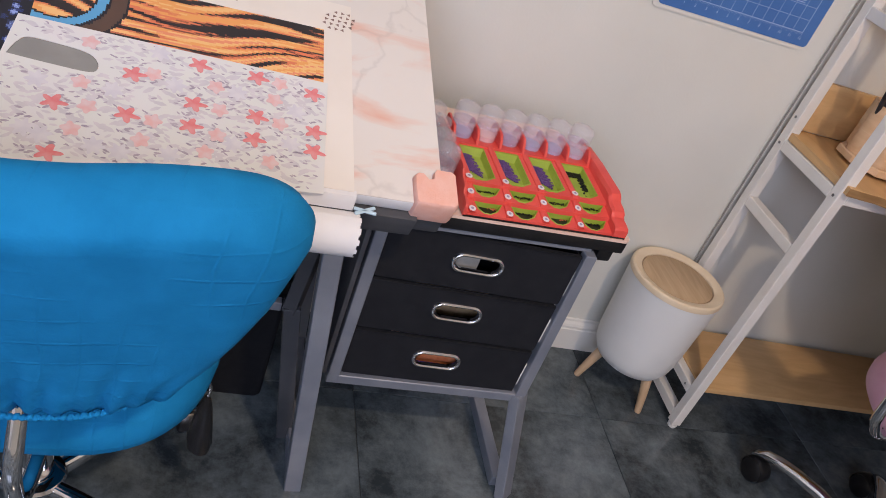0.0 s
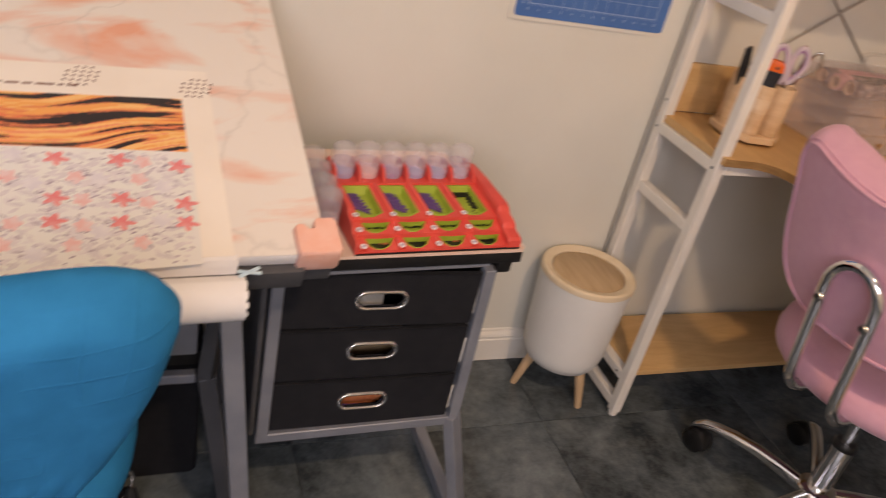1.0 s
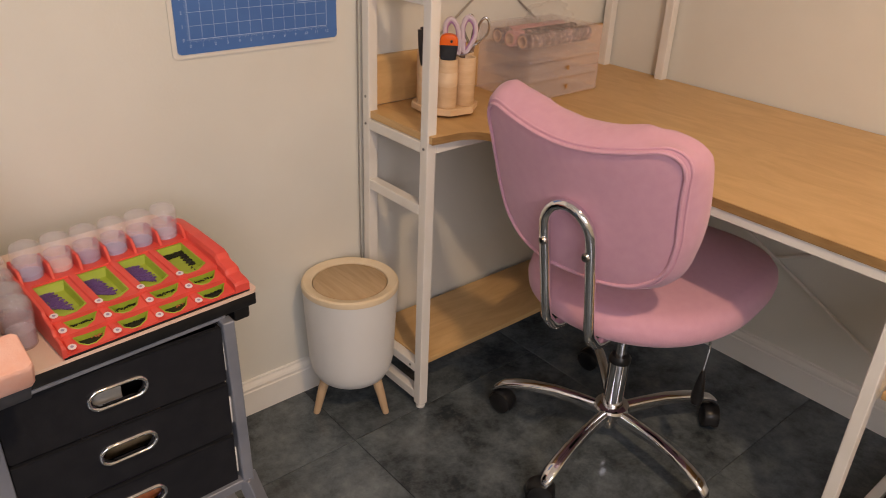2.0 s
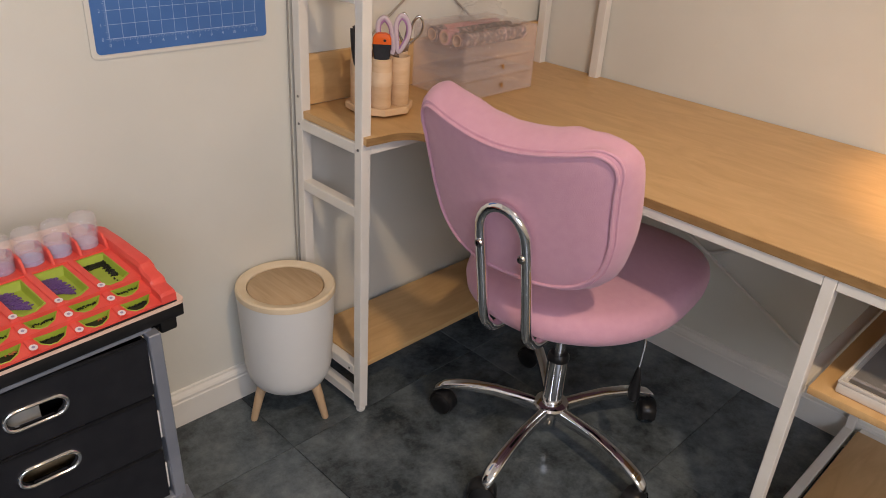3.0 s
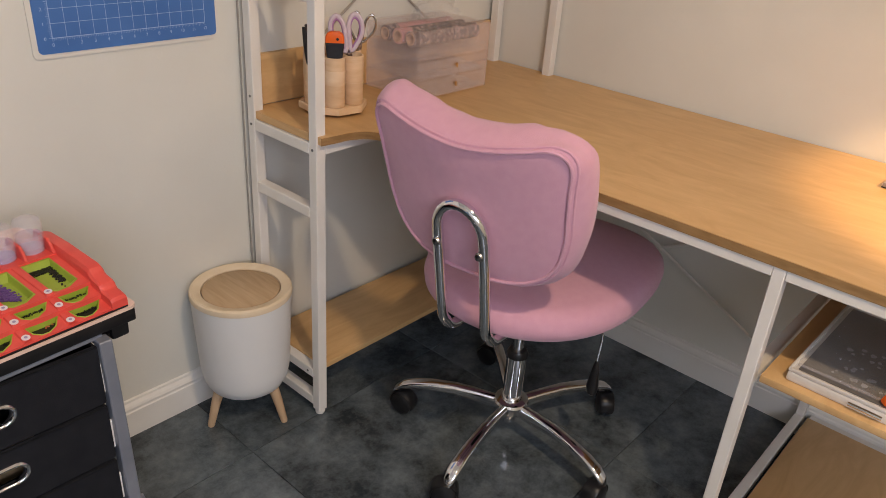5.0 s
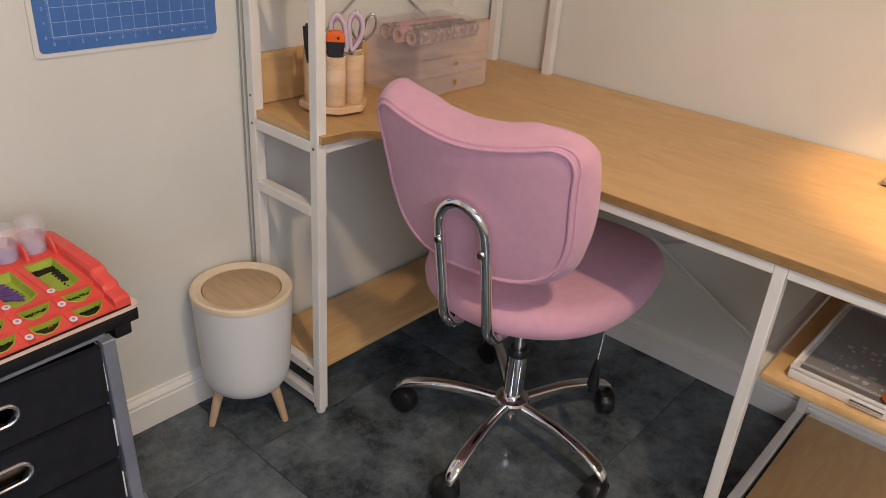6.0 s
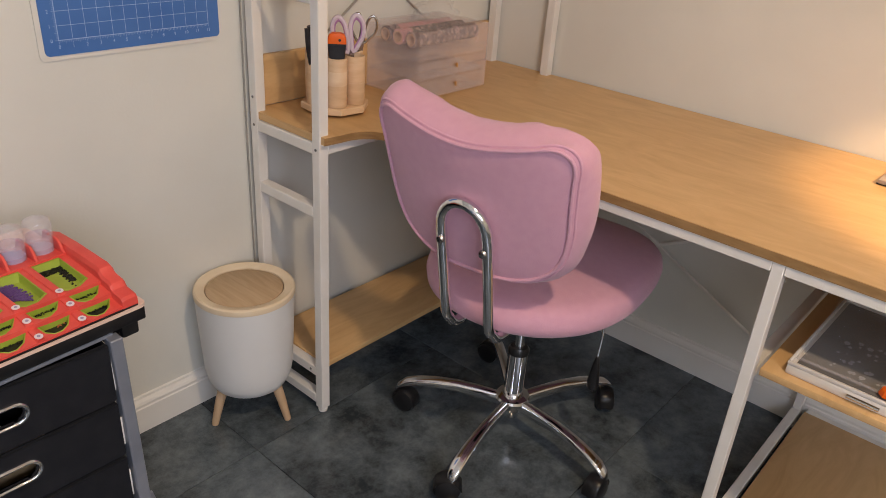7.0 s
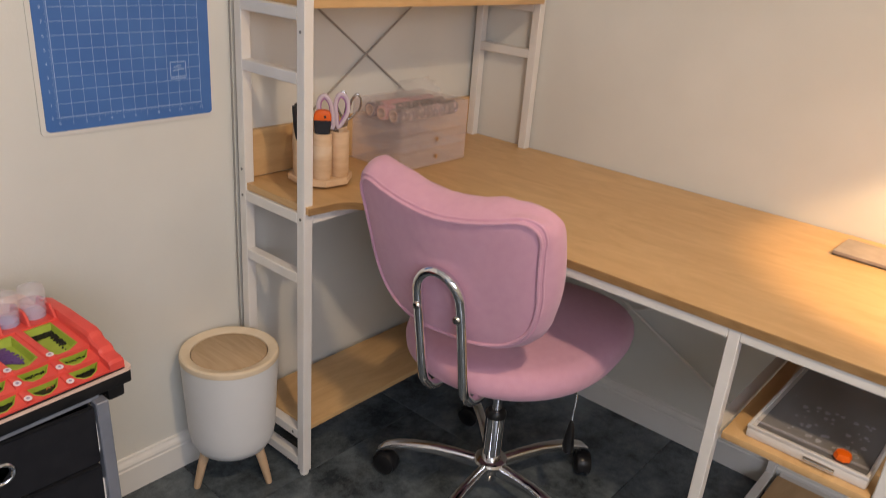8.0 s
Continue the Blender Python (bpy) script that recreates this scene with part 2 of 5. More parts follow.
def picture_material():
    """The printed canvas: long orange strands with dark streaks, a patch of blue at one end."""
    mat = bpy.data.materials.new("printed_picture")
    mat.use_nodes = True
    nodes, links = mat.node_tree.nodes, mat.node_tree.links
    spot = nodes.new("ShaderNodeTexCoord")
    place = nodes.new("ShaderNodeVectorMath")
    place.operation = "SNAP"
    place.inputs[1].default_value = (0.0026, 0.0026, 0.0026)
    links.new(spot.outputs["Object"], place.inputs[0])
    bend = nodes.new("ShaderNodeTexNoise")
    bend.inputs["Scale"].default_value, bend.inputs["Detail"].default_value = 4.5, 1
    links.new(place.outputs[0], bend.inputs["Vector"])
    mix = nodes.new("ShaderNodeVectorMath")
    mix.operation = "MULTIPLY_ADD"
    mix.inputs[1].default_value = (0.16, 0.16, 0.0)
    links.new(bend.outputs["Color"], mix.inputs[0])
    links.new(place.outputs[0], mix.inputs[2])
    mapping = nodes.new("ShaderNodeMapping")
    mapping.inputs["Scale"].default_value = (3.6, 92, 1)
    mapping.inputs["Rotation"].default_value = (0, 0, radians(4))
    links.new(mix.outputs[0], mapping.inputs["Vector"])
    strands = nodes.new("ShaderNodeTexNoise")
    strands.inputs["Scale"].default_value, strands.inputs["Detail"].default_value = 1.3, 1.6
    links.new(mapping.outputs[0], strands.inputs["Vector"])

    def bands(source, stops):
        ramp = nodes.new("ShaderNodeValToRGB")
        ramp.color_ramp.interpolation = "CONSTANT"
        steps = ramp.color_ramp.elements
        steps.remove(steps[1])
        steps[0].position, steps[0].color = stops[0][0], (*stops[0][1], 1)
        for at, colour in stops[1:]:
            steps.new(at).color = (*colour, 1)
        links.new(source, ramp.inputs[0])
        return ramp.outputs[0]

    hair = bands(strands.outputs["Fac"], [(0.0, (0.02, 0.015, 0.018)), (0.44, (0.2, 0.06, 0.035)), (0.455, (0.74, 0.2, 0.09)), (0.5, (0.82, 0.36, 0.11)), (0.57, (0.86, 0.5, 0.2)), (0.66, (0.8, 0.27, 0.14))])
    # the figure at the other end: dark ground with blue flecks, a blue line and a brown patch
    split = nodes.new("ShaderNodeSeparateXYZ")
    links.new(mix.outputs[0], split.inputs[0])
    wave = nodes.new("ShaderNodeMath")
    wave.operation = "MULTIPLY_ADD"
    wave.inputs[1].default_value = 0.4
    links.new(split.outputs[1], wave.inputs[0])
    ends = nodes.new("ShaderNodeSeparateXYZ")
    links.new(mix.outputs[0], ends.inputs[0])
    links.new(ends.outputs[0], wave.inputs[2])
    along = nodes.new("ShaderNodeMapRange")
    along.inputs[1].default_value, along.inputs[2].default_value = -0.657, -0.057
    links.new(wave.outputs[0], along.inputs[0])
    far = nodes.new("ShaderNodeTexVoronoi")
    far.inputs["Scale"].default_value = 60
    links.new(place.outputs[0], far.inputs["Vector"])
    flecks = bands(far.outputs["Distance"], [(0.0, (0.3, 0.4, 0.72)), (0.2, (0.035, 0.06, 0.22)), (0.32, (0.012, 0.012, 0.022))])
    # a blue loop edged in black inside a brown arc
    loop = nodes.new("ShaderNodeVectorMath")
    loop.operation = "DISTANCE"
    loop.inputs[1].default_value = (-0.50, 0.235, 0.0023)
    links.new(place.outputs[0], loop.inputs[0])
    ring = nodes.new("ShaderNodeMath")
    ring.operation = "MULTIPLY"
    ring.inputs[1].default_value = 10.0
    links.new(loop.outputs["Value"], ring.inputs[0])
    zone = bands(ring.outputs[0], [(0.0, (0.1, 0.36, 0.62)), (0.09, (0.012, 0.012, 0.02)), (0.43, (0.012, 0.012, 0.02)), (0.46, (0.1, 0.36, 0.62)), (0.58, (0.012, 0.012, 0.02)), (0.62, (0.10, 0.055, 0.04)), (0.80, (0.012, 0.012, 0.02))])
    use_zone = bands(ring.outputs[0], [(0.0, (1, 1, 1)), (0.12, (0, 0, 0)), (0.43, (1, 1, 1)), (0.83, (0, 0, 0))])
    use_flecks = bands(along.outputs[0], [(0.0, (1, 1, 1)), (0.51, (0, 0, 0))])
    one = nodes.new("ShaderNodeMix")
    both = nodes.new("ShaderNodeMix")
    one.data_type = both.data_type = "RGBA"
    links.new(use_zone, one.inputs[0])
    links.new(hair, one.inputs[6])
    links.new(zone, one.inputs[7])
    links.new(use_flecks, both.inputs[0])
    links.new(one.outputs[2], both.inputs[6])
    links.new(flecks, both.inputs[7])
    links.new(both.outputs[2], nodes["Principled BSDF"].inputs["Base Color"])
    nodes["Principled BSDF"].inputs["Roughness"].default_value = 0.45
    return mat


PICTURE = picture_material()


def hairline_veins(mat, scale, colour):
    """Thin wandering grey veins over a marble print."""
    nodes, links = mat.node_tree.nodes, mat.node_tree.links
    shader = nodes["Principled BSDF"]
    under = shader.inputs["Base Color"].links[0].from_socket
    place = nodes.new("ShaderNodeTexCoord")
    bend = nodes.new("ShaderNodeTexNoise")
    bend.inputs["Scale"].default_value, bend.inputs["Detail"].default_value = 6, 5
    links.new(place.outputs["Object"], bend.inputs["Vector"])
    moved = nodes.new("ShaderNodeVectorMath")
    moved.operation = "MULTIPLY_ADD"
    moved.inputs[1].default_value = (0.22, 0.22, 0.22)
    links.new(bend.outputs["Color"], moved.inputs[0])
    links.new(place.outputs["Object"], moved.inputs[2])
    cells = nodes.new("ShaderNodeTexVoronoi")
    cells.feature = "DISTANCE_TO_EDGE"
    cells.inputs["Scale"].default_value = scale
    links.new(moved.outputs[0], cells.inputs["Vector"])
    line = nodes.new("ShaderNodeMapRange")
    line.inputs[1].default_value, line.inputs[2].default_value = 0.0, 0.022
    line.inputs[3].default_value, line.inputs[4].default_value = 0.5, 0.0
    links.new(cells.outputs["Distance"], line.inputs[0])
    broken = nodes.new("ShaderNodeMath")
    broken.operation = "MULTIPLY"
    links.new(line.outputs[0], broken.inputs[0])
    links.new(bend.outputs["Fac"], broken.inputs[1])
    blend = nodes.new("ShaderNodeMix")
    blend.data_type = "RGBA"
    links.new(broken.outputs[0], blend.inputs[0])
    links.new(under, blend.inputs[6])
    blend.inputs[7].default_value = (*colour, 1)
    links.new(blend.outputs[2], shader.inputs["Base Color"])


hairline_veins(MARBLE, 4.5, (0.42, 0.38, 0.36))


def crease_grid(mat, spacing):
    """Folding creases of a packed stretch cover: a faint raised grid, laid over the fine weave."""
    nodes, links = mat.node_tree.nodes, mat.node_tree.links
    place = nodes.new("ShaderNodeTexCoord")
    bend = nodes.new("ShaderNodeTexNoise")
    bend.inputs["Scale"].default_value, bend.inputs["Detail"].default_value = 5, 2
    links.new(place.outputs["Object"], bend.inputs["Vector"])
    moved = nodes.new("ShaderNodeVectorMath")
    moved.operation = "MULTIPLY_ADD"
    moved.inputs[1].default_value = (0.05, 0.05, 0.05)
    links.new(bend.outputs["Color"], moved.inputs[0])
    links.new(place.outputs["Object"], moved.inputs[2])
    split = nodes.new("ShaderNodeSeparateXYZ")
    links.new(moved.outputs[0], split.inputs[0])

    def calc(kind, a, b=None):
        node = nodes.new("ShaderNodeMath")
        node.operation = kind
        for k, value in enumerate((a, b)):
            if value is None:
                continue
            if isinstance(value, (int, float)):
                node.inputs[k].default_value = value
            else:
                links.new(value, node.inputs[k])
        return node.outputs[0]

    ridges = []
    for axis in (1, 2):
        near = calc("PINGPONG", split.outputs[axis], spacing / 2)
        ridges.append(calc("MAXIMUM", calc("SUBTRACT", 1.0, calc("DIVIDE", near, 0.0022)), 0.0))
    # worn away in places
    wear = nodes.new("ShaderNodeTexNoise")
    wear.inputs["Scale"].default_value = 9
    links.new(place.outputs["Object"], wear.inputs["Vector"])
    left = nodes.new("ShaderNodeMapRange")
    left.inputs[1].default_value, left.inputs[2].default_value = 0.4, 0.62
    links.new(wear.outputs["Fac"], left.inputs[0])
    height = calc("MULTIPLY", calc("MAXIMUM", *ridges), left.outputs[0])
    raised = nodes.new("ShaderNodeBump")
    raised.inputs["Strength"].default_value, raised.inputs["Distance"].default_value = 0.36, 0.0016
    links.new(height, raised.inputs["Height"])
    shader = nodes["Principled BSDF"]
    weave = shader.inputs["Normal"].links[0].from_node
    links.new(raised.outputs[0], weave.inputs["Normal"])


crease_grid(BLUE_CLOTH, 0.034)


# ---- mesh tools ----
def part(name, bm, mat, parent=None, label="", smooth=True, angle=35):
    bmesh.ops.recalc_face_normals(bm, faces=bm.faces)
    data = bpy.data.meshes.new(name)
    bm.to_mesh(data)
    bm.free()
    data.materials.append(mat)
    if smooth:
        data.polygons.foreach_set("use_smooth", [True] * len(data.polygons))
        data.set_sharp_from_angle(angle=radians(angle))
    ob = new(name, data)
    if parent:
        ob.parent = parent
    if label:
        ob["label"] = label
    return ob


def thing(name, label, category, m=None, group="", kind=""):
    ob = tagged(new(name), label, category, group, kind)
    ob.empty_display_size = 0.05
    if m:
        ob.matrix_world = m
    return ob


def box(bm, lo, hi, bevel=0.0, m=None, segments=2):
    made = bmesh.ops.create_cube(bm, size=1)["verts"]
    lo, hi = Vector(lo), Vector(hi)
    for v in made:
        v.co = Vector(((lo[i] + hi[i]) / 2 + v.co[i] * (hi[i] - lo[i]) for i in range(3)))
    if bevel:
        edges = list({e for v in made for e in v.link_edges})
        made = list(set(bmesh.ops.bevel(bm, geom=edges, offset=bevel, segments=segments, profile=0.5, affect="EDGES")["verts"]) | {v for v in made if v.is_valid})
    if m:
        for v in made:
            v.co = m @ v.co
    return bm


def rings(bm, loops, closed_ends=True, closed_round=True):
    """Skin between loops of equal length."""
    rows = [[bm.verts.new(p) for p in loop] for loop in loops]
    n = len(rows[0])
    for a, b in zip(rows, rows[1:]):
        for i in range(n if closed_round else n - 1):
            j = (i + 1) % n
            bm.faces.new((a[i], a[j], b[j], b[i]))
    if closed_ends:
        bm.faces.new(rows[0][::-1])
        bm.faces.new(rows[-1])
    return bm


def lathe(bm, profile, steps=32, m=None, caps=True):
    """Turn (radius, height) pairs round z."""
    m = m or Matrix()
    loops = [[m @ Vector((max(r, 1e-5) * math.cos(2 * math.pi * i / steps), max(r, 1e-5) * math.sin(2 * math.pi * i / steps), z)) for i in range(steps)] for r, z in profile]
    return rings(bm, loops, caps)


def tube(bm, path, radius, sides=12, closed=False, flat=1.0):
    """A round bar along a path; flat squeezes it upright."""
    path = [Vector(p) for p in path]
    n = len(path)
    loops, side = [], None
    for i, p in enumerate(path):
        ahead = path[(i + 1) % n] if closed or i < n - 1 else p
        behind = path[i - 1] if closed or i > 0 else p
        d = (ahead - behind).normalized()
        if side is None:
            side = d.orthogonal().normalized() if abs(d.z) > 0.98 else d.cross(Vector((0, 0, 1))).normalized()
        side = (side - d * side.dot(d)).normalized()
        up = side.cross(d)
        r = radius[i] if isinstance(radius, (list, tuple)) else radius
        loops.append([p + side * r * math.cos(2 * math.pi * k / sides) + up * r * flat * math.sin(2 * math.pi * k / sides) for k in range(sides)])
    if closed:
        loops.append(loops[0])
        rings(bm, loops, False)
        bmesh.ops.remove_doubles(bm, verts=bm.verts, dist=1e-6)
        return bm
    return rings(bm, loops)


def beam(bm, a, b, w, d, bevel=0.0015, up=(0, 0, 1)):
    """A square bar from a to b."""
    a, b = Vector(a), Vector(b)
    z = (b - a).normalized()
    x = Vector(up).cross(z)
    x = x.normalized() if x.length > 1e-4 else Vector((1, 0, 0))
    y = z.cross(x)
    m = Matrix((x, y, z)).transposed().to_4x4()
    m.translation = a
    return box(bm, (-w / 2, -d / 2, 0), (w / 2, d / 2, (b - a).length), bevel, m, 1)


def plate(bm, outer, holes, z0, z1, m=None):
    """A flat plate from z0 up to z1 with holes through it; outer and holes are lists of (x, y)."""
    m = m or Matrix()
    edges, loops = [], []
    for loop in (outer, *holes):
        vs = [bm.verts.new(m @ Vector((x, y, z1))) for x, y in loop]
        es = [bm.edges.new((vs[i], vs[(i + 1) % len(vs)])) for i in range(len(vs))]
        edges += es
        loops.append(vs)
    bmesh.ops.triangle_fill(bm, edges=edges, use_beauty=True, normal=(m.to_3x3() @ Vector((0, 0, 1))))
    down = m.to_3x3() @ Vector((0, 0, z0 - z1))
    for vs in loops:
        low = [bm.verts.new(v.co + down) for v in vs]
        for i in range(len(vs)):
            j = (i + 1) % len(vs)
            bm.faces.new((vs[i], vs[j], low[j], low[i]))
    return bm


def smooth_loop(points, n):
    """n points on a closed smooth curve through the given ones."""
    pts = [Vector(p) for p in points]
    k = len(pts)
    fine = []
    for i in range(k):
        a, b, c, d = pts[i - 1], pts[i], pts[(i + 1) % k], pts[(i + 2) % k]
        for s in range(16):
            t = s / 16
            fine.append(0.5 * ((2 * b) + (c - a) * t + (2 * a - 5 * b + 4 * c - d) * t * t + (3 * b - a - 3 * c + d) * t ** 3))
    lengths = [0.0]
    for i in range(len(fine)):
        lengths.append(lengths[-1] + (fine[(i + 1) % len(fine)] - fine[i]).length)
    out, at = [], 0
    for i in range(n):
        want = lengths[-1] * i / n
        while lengths[at + 1] < want:
            at += 1
        f = (want - lengths[at]) / max(lengths[at + 1] - lengths[at], 1e-9)
        out.append(fine[at].lerp(fine[(at + 1) % len(fine)], f))
    return out


def curve_path(points, per=8):
    """A smooth open path through points."""
    pts = [Vector(p) for p in points]
    pts = [pts[0] * 2 - pts[1]] + pts + [pts[-1] * 2 - pts[-2]]
    out = []
    for i in range(1, len(pts) - 2):
        a, b, c, d = pts[i - 1:i + 3]
        for s in range(per):
            t = s / per
            out.append(0.5 * ((2 * b) + (c - a) * t + (2 * a - 5 * b + 4 * c - d) * t * t + (3 * b - a - 3 * c + d) * t ** 3))
    return out + [pts[-2]]


def stadium(cx, cy, half_long, half_short, n=8):
    pts = []
    for side in (1, -1):
        for i in range(n + 1):
            a = -math.pi / 2 + math.pi * i / n
            pts.append((cx + side * (half_long - half_short + half_short * math.cos(a)), cy + side * half_short * math.sin(a)))
    return pts


def rounded_rect(x0, y0, x1, y1, r, n=5):
    pts = []
    for cx, cy, a0 in ((x1 - r, y1 - r, 0), (x0 + r, y1 - r, 90), (x0 + r, y0 + r, 180), (x1 - r, y0 + r, 270)):
        for i in range(n + 1):
            a = radians(a0 + 90 * i / n)
            pts.append((cx + r * math.cos(a), cy + r * math.sin(a)))
    return pts


def bmn():
    return bmesh.new()


# ---- the room ----
X0, X1, Y0, Y1, TOP = -2.6, 0.868, -3.0, 0.0, 2.4


def structure(name, bm, mat, label, category):
    return tagged(part(name, bm, mat, None, label, False), label, category, "", "structure")


structure("wall_north", box(bmn(), (X0 - 0.1, Y1, 0), (X1, Y1 + 0.1, TOP)), WALL, "cream painted plaster wall behind the desks", "wall")
structure("wall_east", box(bmn(), (X1, Y0 - 0.1, 0), (X1 + 0.1, Y1 + 0.1, TOP)), WALL, "cream painted plaster wall along the long desk", "wall")
structure("wall_west", box(bmn(), (X0 - 0.1, Y0 - 0.1, 0), (X0, Y1, TOP)), WALL, "cream painted plaster wall closing the room", "wall")
south = bmn()
plate(south, [(X0, 0), (X1, 0), (X1, TOP), (X0, TOP)], [[(-2.5, 1.18), (-0.9, 1.18), (-0.9, 2.18), (-2.5, 2.18)]], 0, 0.1, Matrix(((1, 0, 0, 0), (0, 0, 1, Y0 - 0.1), (0, 1, 0, 0), (0, 0, 0, 1))))
structure("wall_south", south, WALL, "cream painted plaster wall with a window", "wall")
structure("ceiling", box(bmn(), (X0 - 0.1, Y0 - 0.1, TOP), (X1 + 0.1, Y1 + 0.1, TOP + 0.1)), CEILING, "plain white painted ceiling", "ceiling")

window = thing("window_1", "white framed window with clear panes", "window", pose(-1.7, Y0 - 0.05, 1.18, 0, 0, 90), kind="structure")
for a, b in (((-0.02, -0.8, 0), (0.02, 0.8, 0.05)), ((-0.02, -0.8, 0.95), (0.02, 0.8, 1.0)), ((-0.02, -0.8, 0.05), (0.02, -0.75, 0.95)), ((-0.02, 0.75, 0.05), (0.02, 0.8, 0.95)), ((-0.015, -0.02, 0.05), (0.015, 0.02, 0.95))):
    part("window_frame", box(bmn(), a, b, 0.004), TRIM, window)
for y in (-0.385, 0.385):
    pane = part("pane", box(bmn(), (-0.003, y - 0.365, 0.05), (0.003, y + 0.365, 0.95)), GLASS, window, "clear glass pane")
    pane.visible_shadow = False


def skirting(name, a, b, out):
    """A skirting board with a stepped, rounded top, from a to b on the floor; out: the way into the room."""
    a, b, out = Vector(a), Vector(b), Vector(out)
    profile = [(0, 0), (0.016, 0), (0.016, 0.066), (0.0135, 0.0685), (0.0135, 0.0735), (0.0155, 0.0765), (0.0125, 0.0825), (0.0065, 0.088), (0.0055, 0.0935), (0, 0.095)]
    loops = [[p + out * d + Vector((0, 0, h)) for d, h in profile] for p in (a, b)]
    ob = structure(name, rings(bmn(), loops), TRIM, "white painted moulded skirting board", "skirting board")
    return ob


fitting = thing("downlight", "round white flush ceiling downlight", "downlight", pose(-0.61, -1.84, TOP))
part("bezel", lathe(bmn(), [(0.07, 0.0), (0.09, 0.0), (0.092, -0.004), (0.085, -0.008), (0.07, -0.006), (0.07, 0.0)], 32, caps=False), TRIM, fitting)


skirting("baseboard_north", (X0, Y1, 0), (X1, Y1, 0), (0, -1, 0))
skirting("baseboard_east", (X1, Y1 - 0.016, 0), (X1, Y0, 0), (-1, 0, 0))
skirting("baseboard_south", (X1 - 0.016, Y0, 0), (X0, Y0, 0), (0, 1, 0))
skirting("baseboard_west", (X0, Y0 + 0.016, 0), (X0, Y1 - 0.016, 0), (1, 0, 0))

floor = structure("floor", box(bmn(), (X0, Y0, -0.12), (X1, Y1, -0.003)), GROUT, "dark slate-grey tiled floor with a dull sheen", "floor")


# ---- corner desk with shelf ----
FRONT, BACK, SIDE, FAR = -0.245, -0.03, 0.0, 0.848
BAR = 0.025
desk = thing("corner_desk", "oak laminate corner desk on a white steel frame with shelves", "desk")


def white_bar(a, b, name="frame_bar", w=BAR, d=BAR):
    return part(name, beam(bmn(), a, b, w, d), WHITE_STEEL, desk, smooth=False)


HIGH = 1.5
for x in (SIDE, FAR):
    for y in (FRONT if x == SIDE else FRONT + 0.014, BACK):
        white_bar((x, y, 0.012), (x, y, HIGH), "leg")
        part("foot", lathe(bmn(), [(0.0, 0), (0.011, 0), (0.012, 0.006), (0.007, 0.009), (0.006, 0.014), (0, 0.014)], 16, pose(x, y, 0)), TRIM, desk)
    for z in (0.035, 0.118, 0.55, 0.711 - BAR / 2, 1.005, 1.134, HIGH - BAR / 2):
        white_bar((x, FRONT + BAR / 2 + (0.0 if x == SIDE else 0.014), z), (x, BACK - BAR / 2, z), "rail")
# joint bolts on the outer side
for y, z in ((FRONT, 0.698), (BACK, 0.698), (BACK, 0.762), (FRONT - 0.0, 1.1), (FRONT + 0.03, 0.118)):
    part("bolt", lathe(bmn(), [(0, 0), (0.0032, 0), (0.0032, 0.0012), (0.002, 0.002), (0, 0.0013)], 12, pose(SIDE - BAR / 2, y, z, 0, -90, 0)), BOLT, desk)
white_bar((SIDE + BAR / 2, FRONT, 0.6985), (0.209, FRONT, 0.6985), "front_rail")

# the worktop: a narrow wing that sweeps into the deep one
TOPZ, THICK = 0.731, 0.018
edge = curve_path([(-0.008, -0.268), (0.03, -0.272), (0.07, -0.276), (0.105, -0.298), (0.122, -0.34), (0.135, -0.4), (0.165, -0.47), (0.205, -0.53), (0.208, -0.6)], 5)
outline = [(p.x, p.y) for p in edge if p.y > -0.6] + [(0.208, -0.62), (0.208, -1.72), (0.862, -1.72), (0.862, -0.012), (-0.008, -0.012)]
top = bmn()
loops = []
for z, inset in ((TOPZ - THICK, 0.0), (TOPZ - 0.0012, 0.0)):
    loops.append([(x, y, z) for x, y in outline])
rings(top, loops)
part("worktop", top, OAK_Y, desk, "oak laminate worktop with a swept inner corner", angle=30)
band = bmn()
rings(band, [[(x - 0.0015 if x < 0.21 else x, y - (0.0012 if x < 0.2 else 0), z) for x, y in outline[:len(outline) - 3]] for z in (TOPZ - THICK - 0.0005, TOPZ - 0.002)], False, False)
part("edge_band", band, OAK_EDGE, desk, "darker edge banding")
part("back_panel", box(bmn(), (SIDE + 0.014, -0.017, TOPZ + 0.001), (FAR - 0.006, -0.003, 0.846), 0.0015), OAK_X, desk)
part("low_shelf", box(bmn(), (SIDE + 0.013, FRONT + 0.004, 0.12), (FAR - 0.013, BACK + 0.01, 0.135), 0.001), OAK_X, desk)
part("high_shelf", box(bmn(), (SIDE + 0.013, FRONT - 0.01, 1.146), (FAR - 0.013, BACK + 0.02, 1.162), 0.001), OAK_X, desk)
for s in (1, -1):
    part("brace", tube(bmn(), [(0.398 - 0.2, -0.006 - 0.002 * s, 1.0 - s * 0.143), (0.398 + 0.2, -0.006 - 0.002 * s, 1.0 + s * 0.143)], 0.0028, 8), BRACE, desk, "thin metal cross brace")
    part("brace", tube(bmn(), [(0.846 - 0.004 * s, -0.676 + 0.46, 0.351 + s * 0.235), (0.846 - 0.004 * s, -0.676 - 0.46, 0.351 - s * 0.235)], 0.0048, 8), WHITE_STEEL, desk)
part("bolt", lathe(bmn(), [(0, 0), (0.006, 0), (0.006, 0.002), (0.003, 0.004), (0, 0.004)], 12, pose(0.84, -0.676, 0.351, 0, -90, 0)), WHITE_STEEL, desk)

